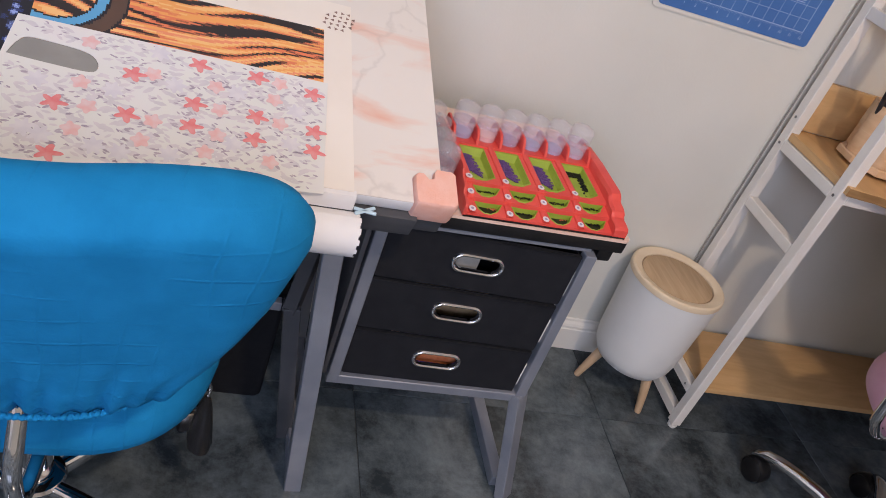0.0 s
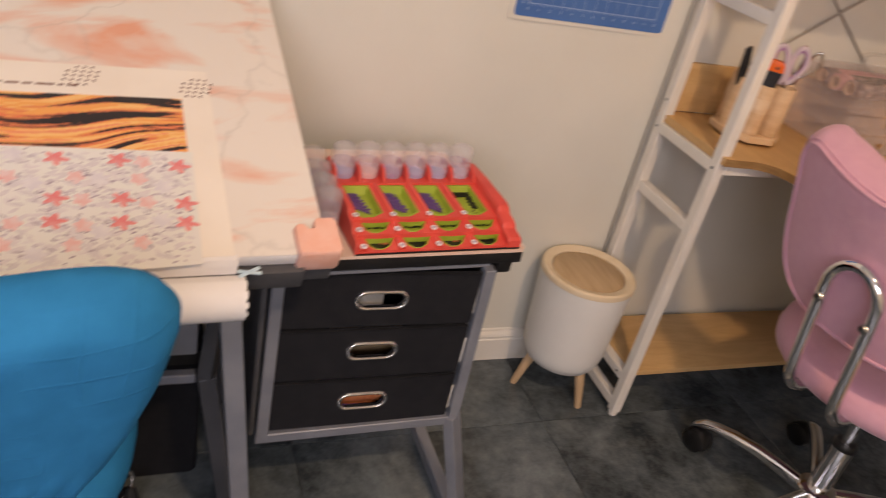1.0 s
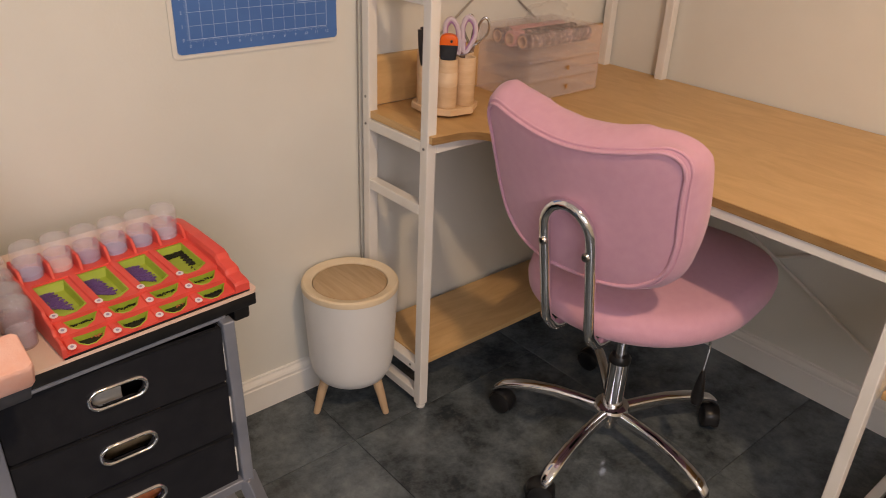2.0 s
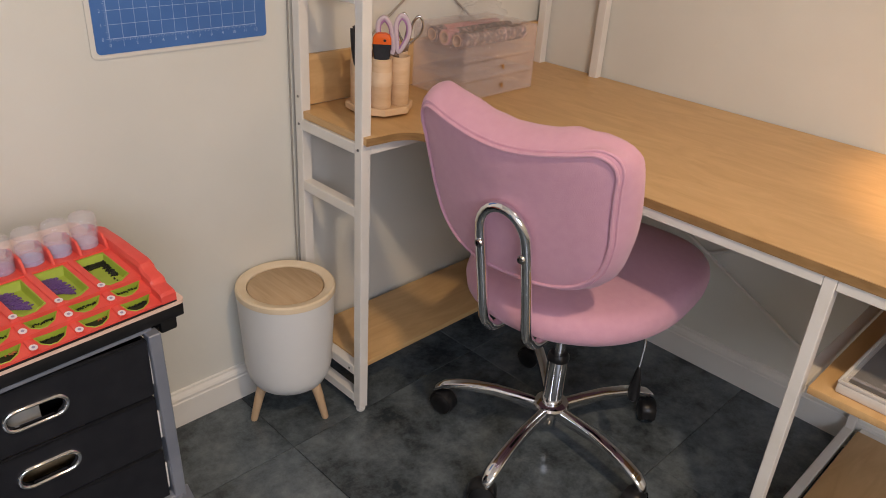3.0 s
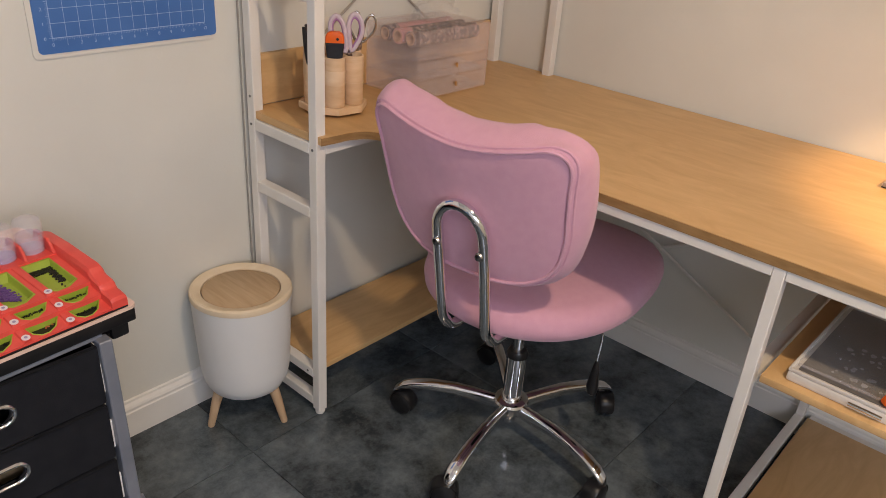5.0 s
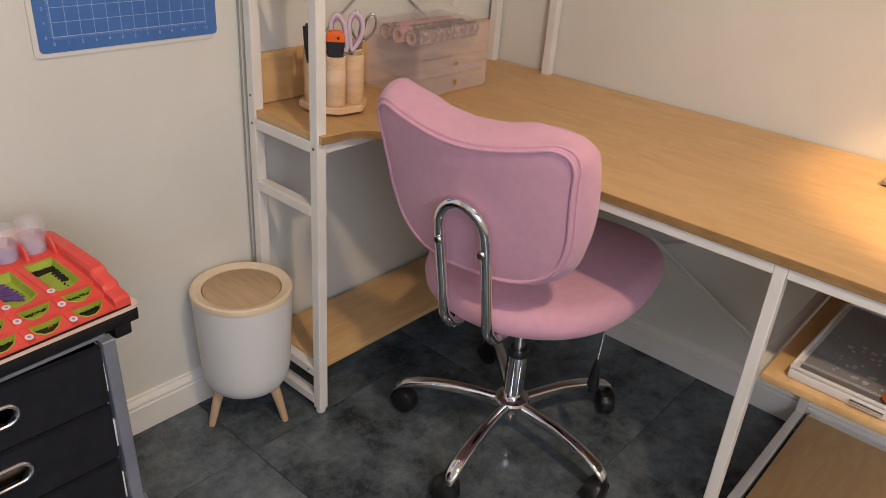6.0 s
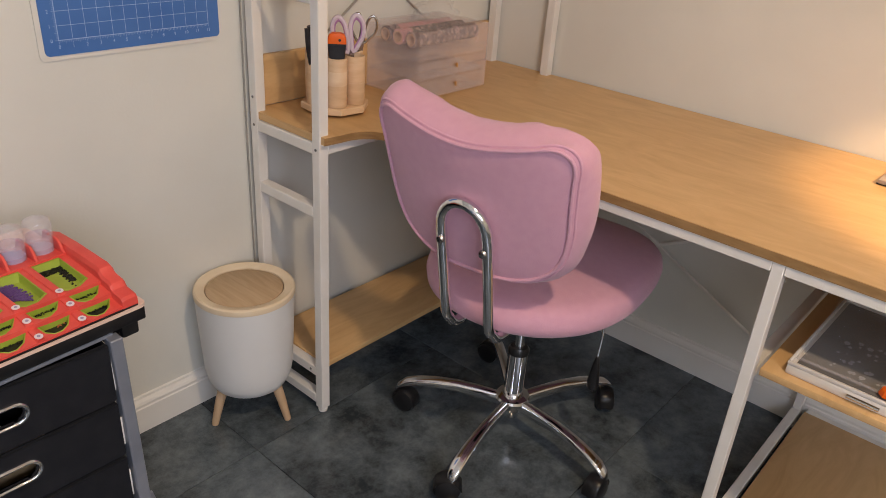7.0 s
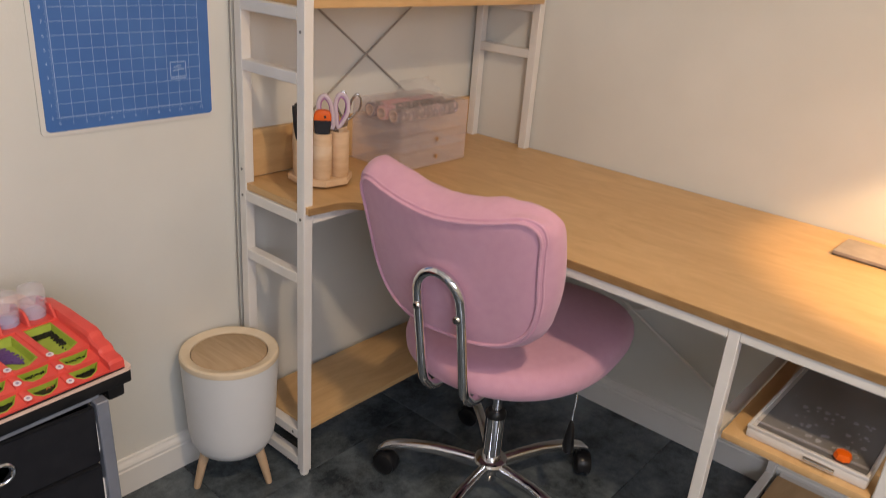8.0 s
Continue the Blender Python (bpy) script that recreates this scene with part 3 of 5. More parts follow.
# long wing frame and its side shelves
LX, RX = 0.221, 0.838
for y in (-1.137, -1.415):
    for x in (LX, RX):
        white_bar((x, y, 0.01), (x, y, 0.7125), "leg", 0.024, 0.021)
        part("foot", lathe(bmn(), [(0.0, 0), (0.011, 0), (0.012, 0.006), (0.007, 0.012), (0, 0.012)], 16, pose(x, y, 0)), TRIM, desk)
    for z in (0.05, 0.488):
        white_bar((LX + 0.013, y, z), (RX - 0.013, y, z), "rail", 0.022, 0.022)
    white_bar((LX + 0.013, y, 0.7), (RX - 0.013, y, 0.7), "rail", 0.02, 0.02)
white_bar((LX, -0.3, 0.7025), (LX, -1.1262, 0.7025), "front_rail", 0.023, 0.02)
white_bar((LX, -1.148, 0.7025), (LX, -1.4045, 0.7025), "front_rail", 0.023, 0.02)
white_bar((LX, -1.4255, 0.7025), (LX, -1.72, 0.7025), "front_rail", 0.023, 0.02)
white_bar((RX, -0.26, 0.7005), (RX, -1.13, 0.7005), "back_rail", 0.026, 0.02)
for x in (LX, RX):
    white_bar((x, -1.16, 0.05), (x, -1.4, 0.05), "rail", 0.022, 0.022)
part("side_shelf", box(bmn(), (LX - 0.013, -1.402, 0.501), (RX, -1.158, 0.515), 0.001), OAK_X, desk)
part("bottom_shelf", box(bmn(), (LX + 0.012, -1.403, 0.052), (RX - 0.012, -1.157, 0.064), 0.001), OAK_X, desk)
part("shelf_back", box(bmn(), (RX - 0.012, -1.4, 0.517), (RX - 0.002, -1.16, 0.685), 0.001), OAK_Y, desk)


# ---- office chairs ----
def chair_outline(n=72, pinched=True):
    """Outline of the backrest: a broad rounded foot, a slight waist, two raised shoulders with a dip between."""
    if pinched:
        half = [(0.0, 0.556), (0.075, 0.558), (0.139, 0.578), (0.181, 0.622), (0.199, 0.687), (0.203, 0.751), (0.207, 0.810), (0.210, 0.846), (0.200, 0.872), (0.174, 0.882), (0.133, 0.872), (0.064, 0.857), (0.0, 0.851)]
    else:
        half = [(0.0, 0.566), (0.08, 0.568), (0.14, 0.58), (0.182, 0.62), (0.205, 0.69), (0.218, 0.76), (0.228, 0.815), (0.231, 0.847), (0.217, 0.876), (0.183, 0.893), (0.125, 0.894), (0.06, 0.882), (0.0, 0.876)]
    pts = [(r, z) for r, z in half] + [(-r, z) for r, z in half[-2:0:-1]]
    return [(p.x, p.y) for p in smooth_loop([(r, z, 0) for r, z in pts], n)]


def back_point(r, z, depth, scale=1.0, mid=(0, 0.735), curl=0.6):
    """A point of the backrest: it leans back and curls round the sitter."""
    r, z = mid[0] + (r - mid[0]) * scale, mid[1] + (z - mid[1]) * scale
    return Vector((-0.304 - 0.29 * (z - 0.72) + depth + curl * r * r, -r - (0.003 if curl == 0.6 else depth * 2 * curl * r * -0.22), z + 0.45 * (depth - 0.02) * max(0, (z - 0.6) / 0.3)))


def cushion_back(puff=1.0, grow=1.0):
    """Depth and scale of the rings from the flat back round to the padded front."""
    rows = [(0.000, 0.03), (-0.001, 0.4), (-0.001, 0.75), (0.0, 0.925), (0.002, 0.952), (0.007, 0.978), (0.014, 1.006), (0.025, 1.034), (0.038, 1.048), (0.052, 1.046), (0.065, 1.018), (0.075, 0.95), (0.081, 0.78), (0.083, 0.4), (0.083, 0.03)]
    return [(d * puff, s * grow) for d, s in rows]


def seat_loop(z, scale, slim=1.0, n=64, round_back=False):
    pts = []
    for i in range(n):
        a = 2 * math.pi * i / n
        c, s = math.cos(a), math.sin(a)
        e = 0.95 if round_back and c < 0 else 0.62
        if round_back:
            pts.append(Vector((0.056 + 0.286 * math.copysign(abs(c) ** e, c) * scale, 0.245 * math.copysign(abs(s) ** e, s) * scale, z)))
            continue
        x = 0.262 * math.copysign(abs(c) ** e, c) * scale
        y = 0.236 * math.copysign(abs(s) ** e, s) * scale
        pts.append(Vector((0.075 + x, slim * y * (1 - 0.10 * (x / 0.262 < 0) * (x / 0.262) ** 2), z)))
    return pts


def cover_wrinkles(r, z, side):
    """Folds that fan up from the gathered hem of the stretch cover."""
    f = max(0.0, min(1.0, (0.72 - z) / 0.12))
    fan = r * 60 / (0.35 + (z - 0.45) * 2.2)
    return side * f * f * (0.010 * noise.noise((fan * 0.8, z * 6, 3.1)) + 0.006 * math.sin(fan * 3.1 + 38 * (z - 0.6) + 4 * noise.noise((r * 9, z * 9, 0))) + 0.002 * noise.noise((fan * 3.0, z * 30, 7.0)))


def office_chair(label, m, star, cover, low=0.0):
    chair = thing("office_chair", label, "office chair", m, "office chairs")
    cloth = BLUE_CLOTH if cover else PINK_CLOTH
    drop = Matrix.Translation((0.028 if cover else 0, 0, -low))
    outline = chair_outline(168 if cover else 120, not cover)
    lift = 0.0 if cover else 0.02
    if cover:
        outline = [(r * 1.15 * (1 - 0.09 * max(0.0, min(1.0, (0.76 - z) / 0.14))), z) for r, z in outline]
    bm = bmn()
    if not cover:
        def padded(r, z, d, s):
            # slack in the padding, with creases gathered at the seam near the shoulders
            soft = 0.012 < d < 0.078
            gather = max(0.0, 1 - abs(d - 0.016) / 0.02) * max(0.0, min(1.0, (abs(r) - 0.09) / 0.07)) * 0.0022 * math.sin(95 * r + 60 * z + 5 * noise.noise((r * 14, z * 14, 2)))
            s += max(0.0, min(1.0, (d - 0.006) / 0.024)) * ((0.03 * math.exp(-((z - 0.76) / 0.06) ** 2) * (r > 0.1) - 0.145 * math.exp(-((r - 0.185) / 0.06) ** 2 - ((z - 0.89) / 0.05) ** 2)) if r > 0 else -0.03 * math.exp(-((r + 0.19) / 0.048) ** 2 - ((z - 0.885) / 0.045) ** 2))
            fat = 1 - 0.12 * max(0.0, min(1.0, (-r - 0.1) / 0.1))
            return back_point(r, z, d * fat + (0.005 * noise.noise((r * 22, z * 22, d * 40)) if soft else 0), s * (1 + (0.007 * noise.noise((r * 22, z * 22, 1 + d * 55)) if soft else 0)) + gather, curl=1.0)

        rings(bm, [[padded(r, z, d, s) for r, z in outline] for d, s in cushion_back()])
    else:
        loops = []
        for d, s in [(0.0, 0.03), *[(-0.001, 0.1 * k) for k in range(1, 5)], *[(-0.001, 0.45 + 0.035 * k) for k in range(12)], (0.0, 0.87), (0.001, 0.9), (0.0025, 0.925), (0.005, 0.95), (0.014, 0.985), (0.028, 1.015), (0.045, 1.02), (0.06, 0.985), (0.07, 0.9), (0.076, 0.75), (0.079, 0.4), (0.079, 0.03)]:
            loop = []
            for r, z in outline:
                zz = 0.735 + (z - 0.735) * s
                loop.append(back_point(r, z, d + cover_wrinkles(r * s, zz, -1 if d < 0.03 else 1), s))
            loops.append(loop)
        rings(bm, loops)
    back = part("backrest", bm, cloth, chair, angle=80)
    back.matrix_local = drop
    if not cover:
        part("piping", tube(bmn(), [back_point(r, z, -0.0012, 0.938, curl=1.0) for r, z in outline], 0.0034, 8, True), cloth, back, "stitched piping round the back panel")
        part("piping", tube(bmn(), [back_point(r, z, 0.0058, 0.969, curl=1.0) for r, z in outline], 0.0028, 8, True), cloth, back)
    else:
        hem = bmn()
        path = []
        for i in range(300):
            r = -0.165 + 0.33 * i / 299
            z = 0.578 + 0.9 * abs(r) ** 2.2
            ruffle = math.sin(i * 1.15 + 2 * noise.noise((i * 0.07, 0, 0)))
            path.append(back_point(r, z + 0.001 * math.sin(i * 0.7), -0.0055 + 0.0016 * ruffle + 0.05 * (r / 0.165) ** 6))
        part("hem", tube(hem, path, [0.0027 + 0.0009 * math.sin(i * 1.15 + 1) for i in range(300)], 8), cloth, back, "gathered elastic hem of the blue cover", angle=80)
    seat = bmn()
    rings(seat, [seat_loop(z + lift, s, 1.0, 64 if cover else 96, not cover) for z, s in ((0.392, 0.05), (0.391, 0.6), (0.393, 0.88), (0.399, 0.95), (0.411, 0.99), (0.428, 1.0), (0.445, 0.985), (0.458, 0.945), (0.466, 0.86), (0.470, 0.6), (0.472, 0.05))])
    part("seat", seat, cloth, chair, angle=80).matrix_local = drop
    part("seat_plate", box(bmn(), (-0.06, -0.07, 0.37 - low + lift), (0.1, 0.07, 0.391 - low + lift), 0.006), BLACK_PLASTIC, chair)
    # the bent bar that carries the backrest
    w = 0.035 if cover else 0.050
    lean = (lambda z: -0.302 - 0.22 * (z - 0.62)) if cover else (lambda z: -0.2985 - 0.2 * (z - 0.62))
    path = [(-0.02, w, 0.388 + lift * 0.95), (-0.12, w, 0.388 + lift * 0.95), (-0.195, w, 0.39 + lift * 0.95), (-0.232, w, 0.397 + lift * 0.95), (-0.254, w, 0.418 + lift * 0.95), (lean(0.46) - 0.001, w, 0.46), (lean(0.55), w, 0.55), (lean(0.656), w, 0.656)]
    arch = [(lean(0.664 + 0.06 * math.sin(a)), w * math.cos(a), 0.664 + 0.06 * math.sin(a)) for a in [math.pi * k / 12 for k in range(1, 12)]]
    bar = [*curve_path(path, 5), *[Vector(p) for p in arch], *[Vector((p.x, -p.y, p.z)) for p in reversed(curve_path(path, 5))]]
    bar = [Vector((p.x, p.y - 0.005, p.z)) for p in bar]
    if not cover:
        part("back_bar", tube(bmn(), bar, 0.0108, 18), CHROME, chair, "bent chrome bar carrying the backrest", angle=80)
    else:
        for side in (1, -1):
            shown = [Vector((p.x + 0.62 * max(0.0, p.z - 0.5), p.y * side, p.z)) for p in curve_path(path, 5) if p.z < 0.6]
            part("back_bar", tube(bmn(), shown, 0.0098, 14), CHROME, chair, "chrome bar running up under the cover", angle=80).matrix_local = drop
    for y in (() if cover else (w, -w)):
        part("bolt", lathe(bmn(), [(0, 0), (0.0085, 0), (0.0088, 0.003), (0.0065, 0.0062), (0.003, 0.0072), (0, 0.0068)], 18, pose(lean(0.636) - 0.0095, y * 0.93 - 0.005, 0.636, 0, -90, 0)), STEEL, chair)
    # column
    part("gas_rod", lathe(bmn(), [(0, 0.2), (0.0135, 0.2), (0.0135, 0.372 - low + lift), (0, 0.372 - low + lift)], 24), CHROME, chair)
    part("collar", lathe(bmn(), [(0, 0.232), (0.0255, 0.232), (0.0255, 0.242), (0.02, 0.25), (0, 0.25)], 24), BLACK_PLASTIC, chair)
    part("column", lathe(bmn(), [(0, 0.042), (0.017, 0.042), (0.019, 0.046), (0.0205, 0.08), (0.0235, 0.105), (0.0245, 0.232), (0, 0.232)], 28), CHROME, chair)
    part("hub", lathe(bmn(), [(0.02, 0.072), (0.032, 0.072), (0.034, 0.09), (0.041, 0.094), (0.043, 0.101), (0.04, 0.107), (0.03, 0.111), (0.024, 0.111)], 32, caps=False), CHROME, chair)
    for k in range(5):
        a = radians(star + 72 * k)
        m2 = Matrix.Rotation(a, 4, "Z")
        loops = []
        for r, z, half_w, h in ((0.03, 0.092, 0.0125, 0.013), (0.08, 0.098, 0.0125, 0.0125), (0.14, 0.102, 0.0132, 0.0115), (0.2, 0.098, 0.0145, 0.0105), (0.24, 0.091, 0.0155, 0.0095), (0.272, 0.081, 0.0155, 0.009), (0.291, 0.067, 0.0125, 0.0085), (0.298, 0.056, 0.006, 0.006)):
            ring = []
            for j in range(12):
                t = 2 * math.pi * j / 12
                c, s = math.cos(t), math.sin(t)
                ring.append(m2 @ Vector((r, half_w * math.copysign(abs(c) ** 0.7, c), z + (h if s > 0 else h * (1.15 + 0.9 * max(0.0, 1 - r / 0.26))) * math.copysign(abs(s) ** 0.8, s))))
            loops.append(ring)
        part("spoke", rings(bmn(), loops), CHROME, chair, angle=60)
        turn = pose(0.281 * math.cos(a), 0.281 * math.sin(a), 0, 0, 0, math.degrees(a) + (35, 80, 10, 150, 60)[k] if cover else (-82, 123, 173, 213, 93)[k])
        caster = part("caster", lathe(bmn(), [(0, 0.05), (0.006, 0.05), (0.006, 0.074), (0, 0.074)], 10, turn), BLACK_PLASTIC, chair)
        for s in (1, -1):
            wheel = [(0.0, 0.0), (0.022, 0.0), (0.028, 0.002), (0.0295, 0.007), (0.028, 0.013), (0.02, 0.017), (0.0, 0.0175)]
            part("wheel", lathe(bmn(), wheel, 22, turn @ pose(0.012, s * 0.004, 0.0295, -90 * s, 0, 0)), BLACK_PLASTIC, caster)
        hood = []
        for j in range(9):
            t = radians(-15 + 200 * j / 8)
            c, s = math.cos(t), math.sin(t)
            hood.append([turn @ Vector((0.012 + q * c, y, 0.0305 + q * s)) for y, q in ((-0.018, 0.0305), (-0.014, 0.033), (0.014, 0.033), (0.018, 0.0305), (0.014, 0.0298), (-0.014, 0.0298))])
        part("hood", rings(bmn(), hood), BLACK_PLASTIC, caster)
    # height lever with its grip
    reach, fat = (-0.226, 1.45) if cover else (-0.182, 1.05)
    part("lever", tube(bmn(), curve_path([(0.02, -0.06, 0.382 - low), (0.025, reach + 0.048, 0.38 - low), (0.03, reach + 0.002, 0.365 - low), (0.03, reach, (0.32 if cover else 0.28) - low)], 6), 0.003, 8), STEEL, chair)
    part("grip", tube(bmn(), [(0.03, reach, (0.335 if cover else 0.285) - low - fat * z) for z in (0.0, 0.013, 0.04, 0.067, 0.082, 0.09)], [r * fat for r in (0.004, 0.008, 0.0125, 0.016, 0.014, 0.004)], 12, flat=0.75 if cover else 0.8), BLACK_PLASTIC, chair)
    return chair


office_chair("pink upholstered office chair with a chrome base on the tiles", pose(0.288, -0.619, 0, 0, 0, 7), 111.5, False)
office_chair("office chair in a bright blue stretch cover with a gathered hem", pose(-1.353, -0.59, 0, 0, 0, 90), 24, True, 0.058)


# ---- waste bin ----
def waste_bin(m):
    bin_ = thing("waste_bin", "white round waste bin with a wooden lid on wooden legs", "waste bin", m)
    part("body", lathe(bmn(), [(0.0, 0.088), (0.045, 0.088), (0.072, 0.092), (0.089, 0.103), (0.099, 0.123), (0.104, 0.15), (0.109, 0.25), (0.1135, 0.345), (0.109, 0.345), (0.0, 0.335)], 56), BIN_WHITE, bin_, angle=50)
    part("rim", lathe(bmn(), [(0.1125, 0.3445), (0.115, 0.3455), (0.1155, 0.352), (0.114, 0.3575), (0.11, 0.3605), (0.092, 0.357), (0.0895, 0.355), (0.0885, 0.345)], 56, caps=False), BIN_RIM, bin_, "pale beech rim")
    part("lid", lathe(bmn(), [(0.0, 0.343), (0.084, 0.343), (0.0875, 0.346), (0.087, 0.353), (0.084, 0.3548), (0.0, 0.3548)], 56), BIN_LID, bin_, "grained wooden lid")
    for k in range(3):
        a = radians(172.5 + 120 * k)
        c, s = math.cos(a), math.sin(a)
        part("leg", tube(bmn(), [(0.1 * c, 0.1 * s, 0.0), (0.0995 * c, 0.0995 * s, 0.004), (0.084 * c, 0.084 * s, 0.06), (0.066 * c, 0.066 * s, 0.115)], [0.0075, 0.0085, 0.011, 0.0135], 16), BEECH, bin_)
    return bin_


waste_bin(pose(-0.125, -0.121, 0))


# ---- cutting mat on the wall ----
def cutting_mat():
    x0, z0, w, h = -0.427, 0.898, 0.357, 0.508
    mat = thing("cutting_mat", "blue gridded cutting mat with worn corners fixed to the wall", "cutting mat", pose(x0, -0.001, z0, 90, 0, 0))
    part("backing", plate(bmn(), rounded_rect(-0.0095, -0.0085, w - 0.003, h, 0.01), [], 0.0, 0.003), MAT_BACK, mat, "cream underside showing at the edge")
    part("sheet", plate(bmn(), rounded_rect(0, 0, w, h, 0.008), [], 0.0032, 0.0052), MAT_BLUE, mat)
    bm = bmn()
    inch, left, low = 0.0254, 0.0265, 0.027
    z = 0.0056

    def line(xa, ya, xb, yb, t):
        d = Vector((xb - xa, yb - ya)).normalized() * t / 2
        n = Vector((-d.y, d.x))
        bm.faces.new([bm.verts.new((p[0], p[1], z)) for p in ((xa - n.x, ya - n.y), (xb - n.x, yb - n.y), (xb + n.x, yb + n.y), (xa + n.x, ya + n.y))])

    for i in range(13):
        line(left + i * inch, low, left + i * inch, low + 18 * inch, 0.0011 if i in (0, 12) else 0.0007)
    for j in range(19):
        line(left, low + j * inch, left + 12 * inch, low + j * inch, 0.0011 if j in (0, 18) else 0.0007)
    for i in range(97):
        line(left + i * inch / 8, low - (0.004 if i % 4 else 0.006), left + i * inch / 8, low, 0.0005)
    for j in range(145):
        line(left - (0.004 if j % 4 else 0.006), low + j * inch / 8, left, low + j * inch / 8, 0.0005)
    # frame of the maker's panel
    for a, b in (((9.3, 2.3), (10.7, 2.3)), ((10.7, 2.3), (10.7, 3.5)), ((10.7, 3.5), (9.3, 3.5)), ((9.3, 3.5), (9.3, 2.3)), ((9.5, 2.8), (10.5, 2.9)), ((9.6, 3.1), (10.3, 3.2)), ((9.3, 2.15), (10.7, 2.15))):
        line(left + a[0] * inch, low + a[1] * inch, left + b[0] * inch, low + b[1] * inch, 0.0016)
    grid = part("grid_print", bm, MAT_LINE, mat, "printed white inch grid", False)
    for axis in (0, 1):
        for i in range(13 if axis == 0 else 19):
            text = bpy.data.curves.new("number", "FONT")
            text.body, text.size, text.align_x = str(i), 0.0085, "CENTER"
            text.materials.append(MAT_LINE)
            ob = new("number", text)
            ob.parent = mat
            ob.location = (left + i * inch, low - 0.0145, z) if axis == 0 else (left - 0.0125, low + i * inch - 0.003, z)
    return mat


cutting_mat()


# ---- things on the corner desk ----
def tool_holder(m):
    holder = thing("tool_holder", "pale wooden carousel holder with round cups on the desk", "tool holder", m)
    base = bmn()
    octagon = lambda r: [(r * math.cos(radians(22.5 + 45 * k)), r * math.sin(radians(22.5 + 45 * k))) for k in range(8)]
    rings(base, [[(x, y, z) for x, y in octagon(r)] for z, r in ((0.004, 0.074), (0.006, 0.078), (0.018, 0.078), (0.0205, 0.075))])
    part("base", base, MAPLE, holder, angle=20)
    part("turntable", lathe(bmn(), [(0, 0), (0.055, 0), (0.055, 0.005), (0, 0.005)], 28), BLACK_PLASTIC, holder)
    for k, (r, a) in enumerate(((0.049, -118), (0.049, -58), (0.049, 2), (0.049, 62), (0.049, 122), (0.049, 182))):
        at = pose(r * math.cos(radians(a)), r * math.sin(radians(a)), 0.0)
        cup = part("cup", lathe(bmn(), [(0.0, 0.021), (0.0215, 0.021), (0.0225, 0.023), (0.0225, 0.128), (0.0215, 0.129), (0.019, 0.129), (0.0185, 0.128), (0.0185, 0.03), (0.0, 0.03)], 28, at), MAPLE, holder)
        part("band", lathe(bmn(), [(0.0228, 0.07), (0.0231, 0.071), (0.0231, 0.1 - 0.03 * (k % 2)), (0.0228, 0.101 - 0.03 * (k % 2))], 28, at, False), MAPLE_DARK, cup)
    return holder


HOLDER = pose(0.142, -0.129, TOPZ + 0.001, 0, 0, -8)
tool_holder(HOLDER)


def cup_at(k, lean_x, lean_y, turn=0):
    a = radians((-118, -58, 2, 62, 122, 182)[k])
    return HOLDER @ pose(0.049 * math.cos(a), 0.049 * math.sin(a), 0.032, lean_x, lean_y, turn)


cutter = thing("craft_knife", "black craft knife with an orange end in a wooden cup", "craft knife", cup_at(0, 0, 0, -34) @ pose(0, 0, -0.001))
part("body", box(bmn(), (-0.011, -0.008, 0.0), (0.011, 0.008, 0.125), 0.004), TOOL_BLACK, cutter)
part("end_cap", rings(bmn(), [[(x, y, z) for x, y in rounded_rect(-hw, -0.0085, hw, 0.0085, 0.004)] for z, hw in ((0.1285, 0.0205), (0.141, 0.0195), (0.148, 0.016), (0.151, 0.0095))]), TOOL_ORANGE, cutter, "orange end cap")
part("shoulder", rings(bmn(), [[(x, y, z) for x, y in rounded_rect(-hw, -0.0082, hw, 0.0082, 0.004)] for z, hw in ((0.08, 0.0135), (0.104, 0.0175), (0.1282, 0.0205))]), TOOL_BLACK, cutter)
part("button", lathe(bmn(), [(0, 0), (0.003, 0), (0.003, 0.0015), (0, 0.0015)], 12, pose(0.006, -0.0085, 0.137, 90, 0, 0)), TOOL_BLACK, cutter)


def scissors(m, mat_a, mat_b, size, label, inner=True):
    pair = thing("scissors", label, "scissors", m)
    for s in (1, -1):
        blade = bmn()
        rings(blade, [[(s * x, y + s * 0.0012, z) for x, y in ((a, -0.001), (b, -0.001), (b, 0.001), (a, 0.001))] for a, b, z in ((-0.002, 0.004, 0.0), (-0.004, 0.007, 0.09), (-0.005, 0.007, 0.11))])
        part("blade", blade, STEEL, pair, smooth=False)
        bow = smooth_loop([(s * (0.005 + size * x), s * 0.001, 0.105 + size * z) for x, z in ((0.02, 0.0), (-0.01, 0.4), (0.02, 0.95), (0.22, 1.25), (0.44, 1.05), (0.45, 0.6), (0.22, 0.2))], 36)
        part("handle", tube(bmn(), bow, 0.0052 if inner else 0.003, 10, True), mat_a, pair)
        if inner:
            mid = sum(bow, Vector()) / len(bow)
            part("insert", tube(bmn(), [mid + (p - mid) * 0.82 for p in bow], 0.0035, 8, True), mat_b, pair, "soft lilac lining of the finger hole")
    part("pivot", lathe(bmn(), [(0, 0), (0.004, 0), (0.003, 0.002), (0, 0.002)], 12, pose(0, -0.003, 0.1, 90, 0, 0)), STEEL, pair)
    return pair


